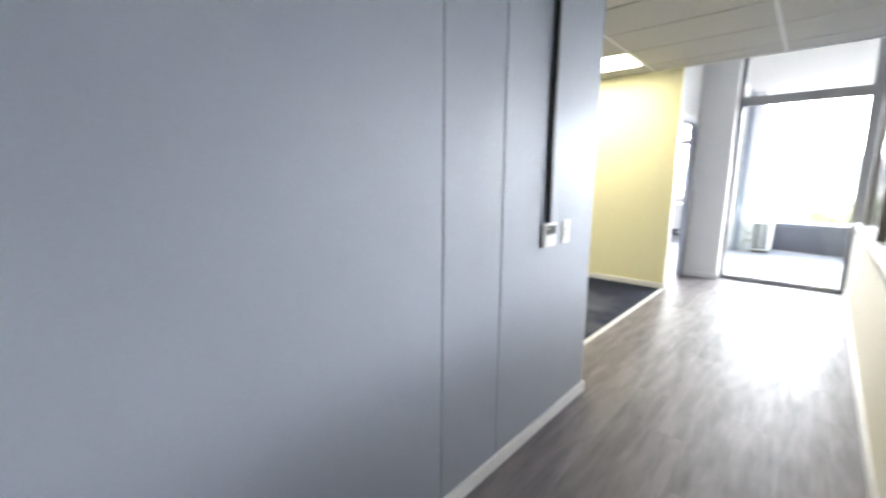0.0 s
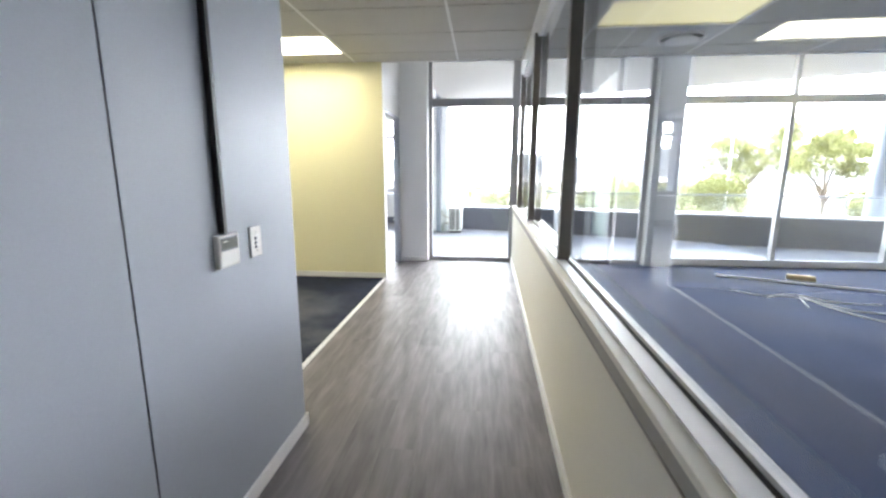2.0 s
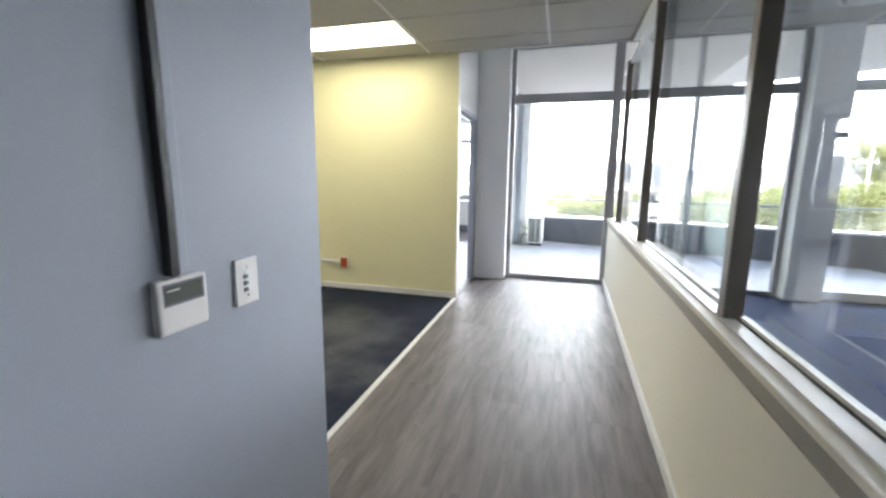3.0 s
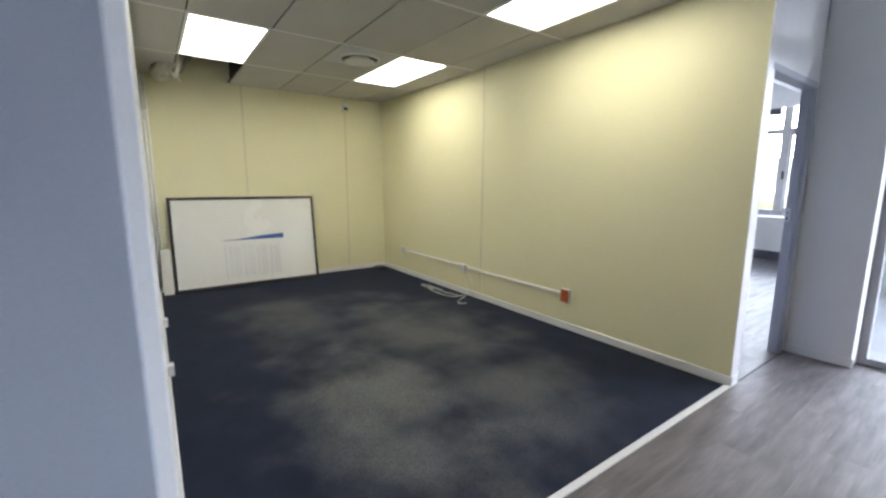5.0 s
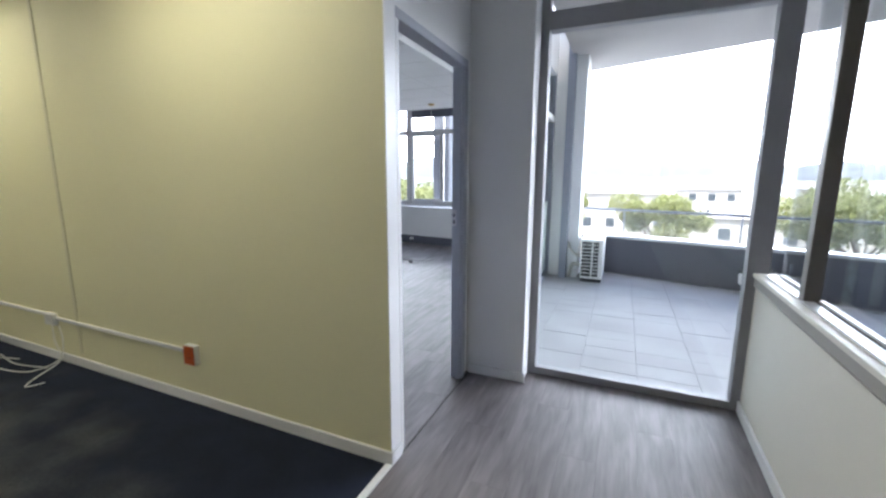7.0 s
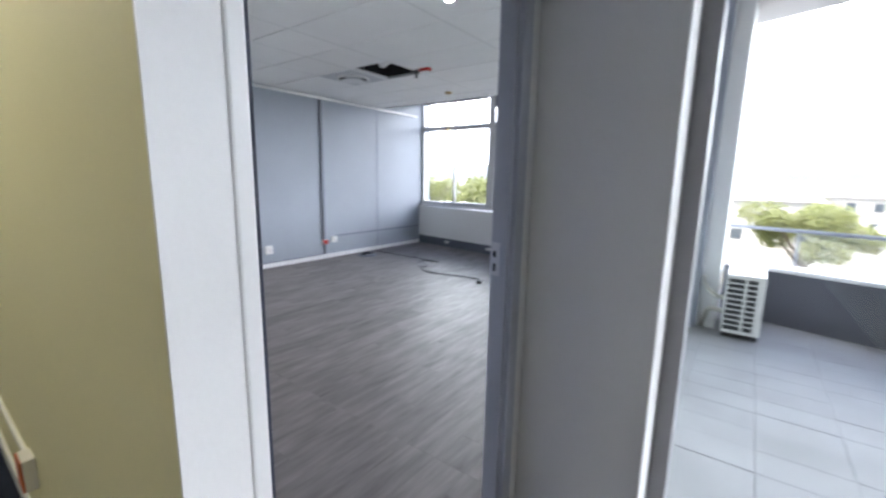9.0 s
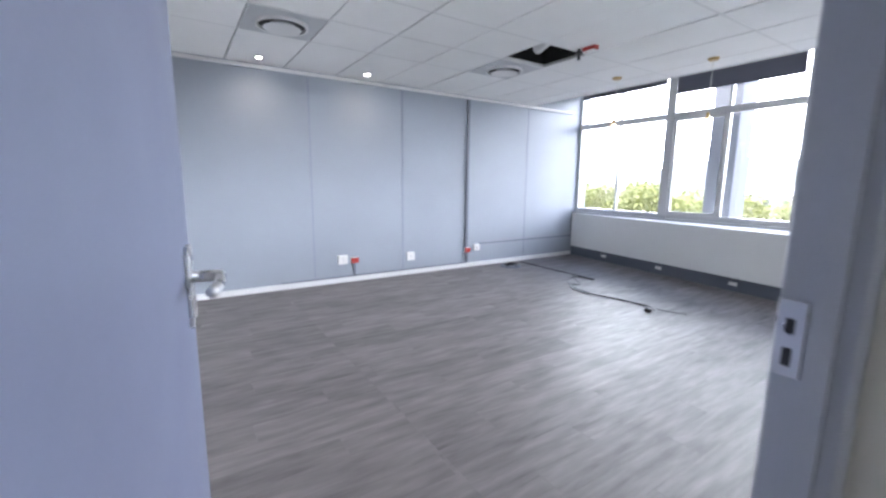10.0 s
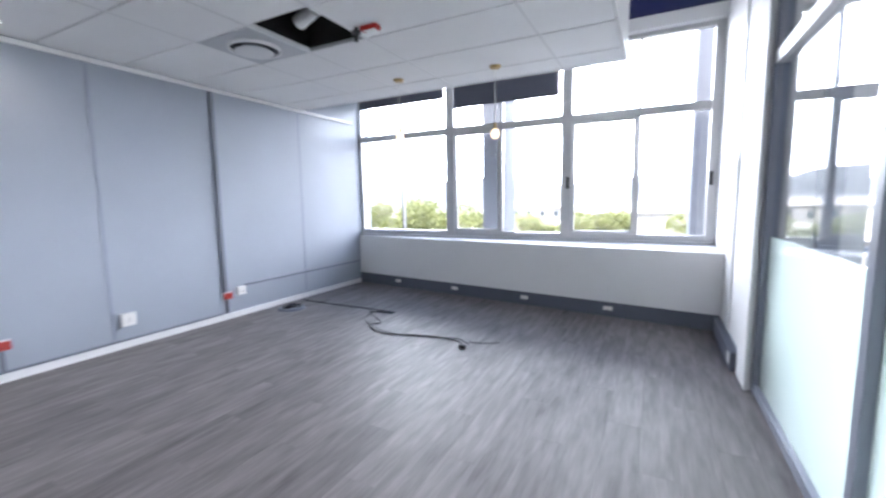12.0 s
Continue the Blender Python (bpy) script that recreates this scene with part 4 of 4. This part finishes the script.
gt = thing("wall_trunking", (XW, 9.67, 0.32), "grey vertical cable trunking on the grey-blue wall", "trunking")
part("channel", boxes((XW, XW + 0.03, 9.648, 9.692, 0.32, H - 0.055), bevel=0.003), GREYTRUNK, gt)
gl = thing("wall_trunking", (XW, 10.9, 0.36), "thin grey conduit low along the grey-blue wall", "trunking")
part("channel", boxes((XW, XW + 0.014, 9.93, 12.11, 0.352, 0.37), bevel=0.003), GREYTRUNK, gl)
part("channel", boxes((XW + 0.0165, XW + 0.032, 6.9, 9.63, 0.071, 0.088), bevel=0.003), GREYTRUNK, gl)

# ---- carpeted room things ----
def tilted(bm, foot_x, ang):
    bmesh.ops.transform(bm, matrix=Matrix.Translation((foot_x, 0, 0.003)) @ Matrix.Rotation(-ang, 4, "Y"), verts=bm.verts)
    return bm


wb = thing("whiteboard", (-6.0, 3.6, 0.0), "large framed whiteboard with a faded blue chart, leaning on the wall", "whiteboard")
A = radians(7)
W0, W1, WH = 2.70, 4.47, 1.17
FX = XW + 0.175
part("board", tilted(boxes((-0.012, 0.0, W0 + 0.03, W1 - 0.03, 0.03, WH - 0.03)), FX, A), BOARD, wb)
part("frame", tilted(boxes((-0.022, 0.008, W0, W1, 0, 0.035), (-0.022, 0.008, W0, W1, WH - 0.035, WH), (-0.022, 0.008, W0, W0 + 0.035, 0.035, WH - 0.035), (-0.022, 0.008, W1 - 0.035, W1, 0.035, WH - 0.035), bevel=0.003), FX, A), BLACK, wb, "black aluminium frame")
bm = bmesh.new()
v = [bm.verts.new((0.001, y, z)) for y, z in ((3.18, 0.605), (4.02, 0.60), (4.02, 0.665), (3.75, 0.65), (3.45, 0.615))]
bm.faces.new(v)
ex = bmesh.ops.extrude_face_region(bm, geom=bm.faces[:])
bmesh.ops.translate(bm, verts=[g for g in ex["geom"] if isinstance(g, bmesh.types.BMVert)], vec=(0.001, 0, 0))
part("chart_header", tilted(bm, FX, A), INKBLUE, wb, "blue swoosh chart header")
for k in range(13):
    y = 3.27 + k * 0.055
    part("chart_column", tilted(boxes((0.0005, 0.0012, y, y + 0.03 + 0.012 * (k % 3), 0.11 + 0.02 * (k % 2), 0.55 - 0.015 * (k % 4))), FX, A), INKGREY, wb)
lp = solid("leaning_panel", tilted(boxes((-0.006, 0.006, 2.585, 2.69, 0, 0.55), bevel=0.002), XW + 0.22, radians(9)), PLASTIC, "narrow white offcut panel leaning in the corner", "panel")
cc = thing("conduit_riser", (XW + 0.03, 2.6, 0), "white cable conduits running up the room corner", "conduit")
for y, x in ((2.565, XW + 0.02), (2.60, XW + 0.02), (2.562, XW + 0.1)):
    bm = bmesh.new()
    rod(bm, (x, y, 0.07), (x, y, H + 0.02), 0.012, seg=10)
    part("pipe", bm, TRIM, cc, smooth=True)
part("box", boxes((XW + 0.06, XW + 0.12, 2.545, 2.60, 2.05, 2.17), bevel=0.004), PLASTIC, cc, "white junction box")
dc = thing("flexible_duct", (-5.95, 2.72, H - 0.05), "crumpled foil flexible duct and cables hanging from the open ceiling cell", "duct")
bm = bmesh.new()
wire(bm, [(-6.1, 3.0, H + 0.25), (-6.02, 2.9, H + 0.06), (-5.9, 2.78, H - 0.03), (-5.72, 2.75, H - 0.06), (-5.6, 2.85, H + 0.06), (-5.55, 3.0, H + 0.3)], 0.085, 12)
for vtx in bm.verts:
    vtx.co += 0.022 * noise.noise_vector(vtx.co * 14)
part("duct", bm, FOIL, dc, smooth=True)
bm = bmesh.new()
for k in range(4):
    o = 0.02 * k
    wire(bm, [(-5.5, 2.95 + o, H + 0.2), (-5.42 - o, 2.9, H - 0.05 - o), (-5.5, 2.86 + o, H - 0.12 - o), (-5.6 + o, 2.84, H - 0.06), (-5.65, 2.95, H + 0.2)], 0.006)
part("cable", bm, CABLE_W, dc, "looped cream cables", smooth=True)
pr = thing("motion_sensor", (XW, 5.02, 2.46), "small white motion sensor under the ceiling", "sensor")
part("body", boxes((XW + 0.006, XW + 0.05, 4.98, 5.06, 2.40, 2.51), bevel=0.008), PLASTIC, pr)
part("lens", boxes((XW + 0.05, XW + 0.055, 4.99, 5.05, 2.41, 2.45), bevel=0.003), LCD, pr)
fb = thing("floor_box", (-6.0, 5.45, 0.0), "small dark floor outlet box in the carpet corner", "floor box")
part("body", boxes((-6.08, -5.93, 5.38, 5.53, 0.0, 0.045), bevel=0.006), BLACK, fb)
part("lid", boxes((-6.07, -5.94, 5.39, 5.52, 0.0455, 0.052), bevel=0.002), GREYTRUNK, fb)
for n_, pts in enumerate((
        [(-4.05, YY - 0.03, 0.29), (-4.0, YY - 0.05, 0.18), (-3.92, YY - 0.07, 0.06), (-4.0, 5.42, 0.008), (-4.3, 5.36, 0.007), (-4.55, 5.42, 0.007), (-4.35, 5.5, 0.007)],
        [(-3.96, YY - 0.03, 0.29), (-3.86, YY - 0.06, 0.2), (-3.9, YY - 0.08, 0.05), (-3.85, 5.4, 0.008), (-3.75, 5.3, 0.007), (-3.7, 5.38, 0.007)],
        [(-3.95, 5.5, 0.012), (-4.25, 5.44, 0.012), (-4.6, 5.48, 0.007), (-4.72, 5.42, 0.007), (-4.4, 5.40, 0.013)])):
    bm = wire(bmesh.new(), pts, 0.0045)
    solid("loose_cable", bm, CABLE_W, "thin cream cable loose on the carpet by the sockets", "cable", group="loose cables", smooth=True)

# ---- grey room things ----
fbx = thing("floor_box", (-5.9, 10.35, 0.0), "open round floor outlet with dark coiled leads", "floor box")
bm = bmesh.new()
bmesh.ops.create_cone(bm, cap_ends=True, segments=24, radius1=0.17, radius2=0.15, depth=0.02, matrix=Matrix.Translation((-5.9, 10.35, 0.0105)))
part("plate", bm, GREYTRUNK, fbx)
bm = bmesh.new()
for k in range(3):
    r = 0.11 - 0.025 * k
    wire(bm, [(-5.9 + r * math.cos(a), 10.35 + r * math.sin(a), 0.028 + 0.008 * k) for a in (j * 1.05 + k for j in range(6))], 0.008)
part("lead", bm, CABLE_K, fbx, smooth=True)
for pts, r in ((
        [(-6.1, 10.72, 0.012), (-5.6, 10.71, 0.009), (-5.0, 10.71, 0.009), (-4.62, 10.70, 0.009), (-4.59, 10.68, 0.009), (-4.62, 10.65, 0.009), (-4.84, 10.62, 0.009), (-4.87, 10.6, 0.009), (-4.85, 10.57, 0.009), (-4.5, 10.3, 0.009), (-4.55, 10.2, 0.009), (-4.4, 10.05, 0.009), (-4.2, 10.0, 0.009), (-4.0, 10.06, 0.009), (-3.7, 10.12, 0.009), (-3.45, 10.08, 0.009), (-3.36, 9.98, 0.009)], 0.006),
        ([(-4.62, 10.66, 0.02), (-4.8, 10.6, 0.018), (-4.72, 10.3, 0.016), (-4.4, 10.08, 0.02), (-4.1, 10.0, 0.02), (-3.75, 10.05, 0.02), (-3.5, 10.15, 0.01), (-3.34, 10.05, 0.008)], 0.0045),
        ([(-3.4, 10.2, 0.006), (-3.34, 10.12, 0.006), (-3.2, 10.16, 0.006), (-3.1, 10.22, 0.006)], 0.003)):
    solid("power_cable", wire(bmesh.new(), pts, r), CABLE_K, "black power cable lying across the vinyl floor", "cable", group="floor cables", smooth=True)
pl = solid("cable_plug", boxes((-3.39, -3.33, 9.94, 9.98, 0.001, 0.035), bevel=0.006), BLACK, "black plug at the end of the floor cable", "plug")
solid("loose_cable", wire(bmesh.new(), [(-3.76, YW + 0.016, 0.06), (-3.74, YW + 0.05, 0.02), (-3.66, 5.83, 0.008), (-3.52, 5.86, 0.008), (-3.44, 5.83, 0.008), (-3.47, 5.78, 0.008)], 0.007), CABLE_W, "short white cable end on the floor by the white wall", "cable", smooth=True)


def pendant(x, y, drop):
    t = thing("pendant_light", (x, y, H - 0.01), "bare lit bulb pendant on a thin flex with brass ceiling rose", "pendant light", "pendant lights")
    bm = bmesh.new()
    bmesh.ops.create_cone(bm, cap_ends=True, segments=24, radius1=0.045, radius2=0.055, depth=0.022, matrix=Matrix.Translation((x, y, H - 0.016)))
    part("ceiling_rose", bm, BRASS, t)
    part("flex", rod(bmesh.new(), (x, y, H - 0.02), (x, y, H - drop + 0.1), 0.003, seg=6), CABLE_W, t)
    part("lamp_holder", rod(bmesh.new(), (x, y, H - drop + 0.04), (x, y, H - drop + 0.1), 0.018, 0.014), BRASS, t)
    bm = bmesh.new()
    bmesh.ops.create_uvsphere(bm, u_segments=18, v_segments=12, radius=0.04, matrix=Matrix.Translation((x, y, H - drop)) @ Matrix.Diagonal((1, 1, 1.2, 1)))
    part("bulb", bm, BULB, t, "warm glowing globe bulb", smooth=True)


pendant(-3.27, 10.57, 0.63)
pendant(-4.3, 10.48, 0.58)
al = thing("alarm_sounder", (-3.78, 9.3, H), "red and white ceiling alarm box on a dark stem", "alarm")
part("stem", rod(bmesh.new(), (-3.86, 9.25, H - 0.10), (-3.86, 9.25, H), 0.014), BLACK, al)
part("cap", rod(bmesh.new(), (-3.86, 9.25, H - 0.045), (-3.86, 9.25, H - 0.025), 0.035), BLACK, al)
part("body", boxes((-3.82, -3.68, 9.24, 9.31, H - 0.035, H - 0.002), bevel=0.005), RED, al)
part("face", boxes((-3.80, -3.70, 9.25, 9.30, H - 0.038, H - 0.0355)), PLASTIC, al, "white face")
sm = thing("duct_spigot", (-4.22, 9.15, H + 0.1), "white duct spigot inside the ceiling opening", "duct")
bm = bmesh.new()
rod(bm, (-4.36, 9.2, H + 0.12), (-4.12, 9.12, H + 0.14), 0.055, seg=20)
part("pipe", bm, PLASTIC, sm, smooth=False)
part("hanger", rod(bmesh.new(), (-4.25, 9.15, H + 0.15), (-4.25, 9.15, 3.1), 0.004, seg=6), STEEL, sm)
rs = thing("light_switch", (XG - 0.085, 10.92, 1.58), "white switch on the return wall beside the windows", "light switch")
part("plate", boxes((XG - 0.085, XG - 0.0755, 10.88, 10.97, 1.5, 1.62), bevel=0.003), PLASTIC, rs)
part("rocker", boxes((XG - 0.09, XG - 0.085, 10.91, 10.94, 1.54, 1.58), bevel=0.001), TRIM, rs)

# ---- side room clutter ----
sc = solid("conduit_length", rod(bmesh.new(), (3.1, 6.2, 0.016), (4.9, 5.4, 0.016), 0.014), TRIM, "length of white plastic conduit lying on the carpet", "conduit")
rl = solid("carpet_roll", rod(bmesh.new(), (3.9, 6.1, 0.04), (4.15, 5.98, 0.04), 0.036, seg=18), BRASS, "short brown cardboard roll lying on the carpet", "roll")
for k in range(3):
    solid("loose_cable", wire(bmesh.new(), [(2.9 + 0.2 * k, 5.5 - 0.3 * k, 0.006), (3.1 + 0.2 * k, 5.3, 0.006), (3.5, 5.35 - 0.2 * k, 0.006), (3.7, 5.1 - 0.3 * k, 0.006), (4.1 + 0.1 * k, 5.05 - 0.3 * k, 0.006)], 0.006), CABLE_W, "white cable loose on the side room carpet", "cable", group="side room cables", smooth=True)

# ---- outdoors ----
GZ = -6.5
gm = bpy.data.meshes.new("ground")
gm.from_pydata([(-1500, -1500, GZ), (1500, -1500, GZ), (1500, 1500, GZ), (-1500, 1500, GZ)], [], [(0, 1, 2, 3)])
gm.materials.append(EARTH)
tagged(new("ground", gm), "pale dry ground below the building", "ground", kind="structure")
solid("road", boxes((-90, 90, 17, 25, GZ - 0.1, GZ + 0.03)), ASPHALT, "grey asphalt street below the balcony", "road", "structure")
solid("pavement", boxes((-90, 90, 25.0, 27.5, GZ - 0.1, GZ + 0.15)), CEMENT, "pale concrete pavement beside the street", "pavement", "structure")


def ridge(name, radius, base, amp, seed, label):
    bm = bmesh.new()
    rows = []
    for i in range(121):
        a = radians(10 + 160 * i / 120)
        h = base + amp * (0.5 + noise.noise(Vector((i * 0.06, seed, 0)))) + 0.25 * amp * noise.noise(Vector((i * 0.3, seed, 5)))
        rows.append([bm.verts.new((r * math.cos(a), r * math.sin(a), z)) for r, z in ((radius - 160, GZ - 1), (radius - 60, h * 0.55), (radius, h), (radius + 60, GZ - 1))])
    for p, q in zip(rows, rows[1:]):
        for i in range(3):
            bm.faces.new((p[i], q[i], q[i + 1], p[i + 1]))
    return solid(name, bm, HILLS, label, "hills", "structure", smooth=True)


ridge("hills", 760, 10, 34, 3.1, "low hazy hills on the horizon")
ridge("hills", 520, 0, 9, 8.7, "nearer wooded rise below the hills")


def tree(x, y, height, spread, seed, leaves=9500):
    rnd = random.Random(seed)
    t = thing("tree", (x, y, GZ), "leafy green street tree with a rounded uneven crown", "tree", "street trees")
    bm = bmesh.new()
    top = Vector((x, y, GZ + height * 0.5))
    rod(bm, (x, y, GZ), top, 0.2, 0.13, 10)
    tips = []
    for k in range(13):
        a = k * 2.4 + rnd.uniform(-0.3, 0.3)
        e = top + Vector((math.cos(a) * spread * rnd.uniform(0.3, 0.75), math.sin(a) * spread * rnd.uniform(0.3, 0.75), height * rnd.uniform(0.08, 0.38)))
        s0 = Vector((x, y, GZ + height * rnd.uniform(0.32, 0.5)))
        rod(bm, s0, e, 0.08, 0.02, 6)
        tips.append(e)
    part("trunk", bm, BARK, t)
    lobes = [(e, rnd.uniform(0.2, 0.36) * spread) for e in tips] + [(top + Vector((0, 0, height * 0.27)), 0.36 * spread)]
    verts, faces = [], []
    for i in range(leaves):
        c, r = lobes[i % len(lobes)]
        d = Vector((rnd.gauss(0, 1), rnd.gauss(0, 1), rnd.gauss(0, 0.75))).normalized() * r * rnd.uniform(0.55, 1.08)
        p = c + Vector((d.x, d.y, d.z * 0.75))
        u = Vector((rnd.gauss(0, 1), rnd.gauss(0, 1), rnd.gauss(0, 1))).normalized() * rnd.uniform(0.07, 0.16)
        w = u.orthogonal().normalized() * u.length * 0.55
        n = len(verts)
        verts += [p - u, p + w, p + u, p - w]
        faces.append((n, n + 1, n + 2, n + 3))
    me = bpy.data.meshes.new("crown")
    me.from_pydata([tuple(q) for q in verts], [], faces)
    me.materials.append(LEAF)
    crown = new("crown", me)
    crown.parent = t
    crown.matrix_parent_inverse = t.matrix_basis.inverted()
    return t


oak = tree(2.5, 39, 7.2, 3.6, 1)
copy_thing(oak, pose(-9.3, 38, GZ, 0, 0, 70))
copy_thing(oak, pose(-20, 36, GZ, 0, 0, 200))
copy_thing(oak, pose(-6.2, 47, GZ, 0, 0, 130))
wide = tree(10.5, 30, 8.0, 4.4, 2, 13000)
copy_thing(wide, pose(-14, 31, GZ, 0, 0, 150))
copy_thing(wide, pose(-29, 40, GZ, 0, 0, 20))
copy_thing(wide, pose(17, 36, GZ, 0, 0, 250))
gum = tree(24, 42, 13.5, 5.0, 3, 13000)
gum["label"] = "tall airy gum tree with an uneven crown"
copy_thing(gum, pose(33, 44, GZ, 0, 0, 100))
copy_thing(oak, pose(30, 33, GZ, 0, 0, 310))


def house(x, y, w, d, h, turn, label):
    t = thing("house", (x, y, GZ), label, "house", "distant houses")
    m = Matrix.Translation((x, y, GZ)) @ Matrix.Rotation(radians(turn), 4, "Z")

    def turned(bm):
        bmesh.ops.transform(bm, matrix=m, verts=bm.verts)
        return bm
    part("wall", turned(boxes((-w / 2, w / 2, -d / 2, d / 2, 0, h))), PLASTER, t)
    bm = bmesh.new()
    a = [bm.verts.new(p) for p in ((-w / 2 - 0.4, -d / 2 - 0.4, h), (w / 2 + 0.4, -d / 2 - 0.4, h), (w / 2 + 0.4, d / 2 + 0.4, h), (-w / 2 - 0.4, d / 2 + 0.4, h))]
    r = [bm.verts.new(p) for p in ((-w / 2 + 1, 0, h + 1.6), (w / 2 - 1, 0, h + 1.6))]
    for f in ((a[0], a[1], r[1], r[0]), (a[2], a[3], r[0], r[1]), (a[1], a[2], r[1]), (a[3], a[0], r[0]), (a[3], a[2], a[1], a[0])):
        bm.faces.new(f)
    part("roof", turned(bm), ROOFING, t)
    n = max(2, int(w / 3))
    for k in range(n):
        xk = -w / 2 + (k + 0.5) * w / n
        for fl in range(max(1, int(h / 3))):
            win = part("window", turned(boxes((xk - 0.6, xk + 0.6, -d / 2 - 0.06, -d / 2 + 0.02, 0.9 + 3 * fl, 2.2 + 3 * fl))), DARKWIN, t)


for i, (x, y, w, d, h, a) in enumerate(((-40, 72, 14, 9, 3.4, 8), (-18, 66, 12, 8, 3.2, -6), (-2, 74, 16, 9, 5.8, 3), (16, 64, 12, 8, 3.4, -10), (34, 76, 18, 10, 6, 5), (58, 70, 14, 9, 3.5, -4), (-62, 84, 20, 10, 6, 0), (8, 100, 22, 12, 6, 6), (-30, 110, 20, 10, 6, -8), (44, 115, 24, 12, 6, 2))):
    house(x, y, w, d, h, a, "pale plastered house with a grey pitched roof")
for x, y in ((14, 34), (18.5, 34)):
    fp = thing("flagpole", (x, y, GZ), "tall slim white pole beside the street", "pole", "white poles")
    part("shaft", rod(bmesh.new(), (x, y, GZ), (x, y, 5.0), 0.06, 0.035), TRIM, fp)
    part("base", rod(bmesh.new(), (x, y, GZ), (x, y, GZ + 0.3), 0.14), CEMENT, fp)

# ---- floor pieces ----
def plank_rows(x0, x1, y0, y1, w=0.18, length=1.22):
    shared = {}
    x = x0
    r = 0
    while x < x1 - 0.01:
        xe = min(x + w, x1)
        y = y0 - (r * 0.43) % length
        while y < y1:
            a, b = max(y, y0), min(y + length, y1)
            if b - a > 0.003:
                key = (round(xe - x, 3), round(b - a, 3))
                if key not in shared:
                    shared[key] = mesh_of("plank", boxes((0.0004, key[0] - 0.0004, 0.0004, key[1] - 0.0004, -0.006, 0.0), bevel=0), VINYL)
                ob = new("plank", shared[key])
                ob.location = (x, a, 0)
                ob.parent = floor
            y += length
        x = xe
        r += 1


plank_rows(XC + 0.012, XR + 0.06, -2.0, YE)
plank_rows(XW, XC + 0.012, YW, YE)
plank_rows(XW, XG, YE, 12.15)
PX, PY = 0.385, 0.2165
tile_mesh = mesh_of("tile", boxes((0.0008, PX - 0.0008, 0.0008, PY - 0.0008, -0.03, 0.0), bevel=0.0015), CEMENT)
for i in range(15):
    for j in range(18):
        x, y = -1.21 + i * PX, 6.897 + j * PY
        if y > YE - 0.01 and y < par_y(x) + 0.1:
            ob = new("tile", tile_mesh)
            ob.location = (x, y, random.uniform(-0.002, 0.0005))
            ob.parent = balcony
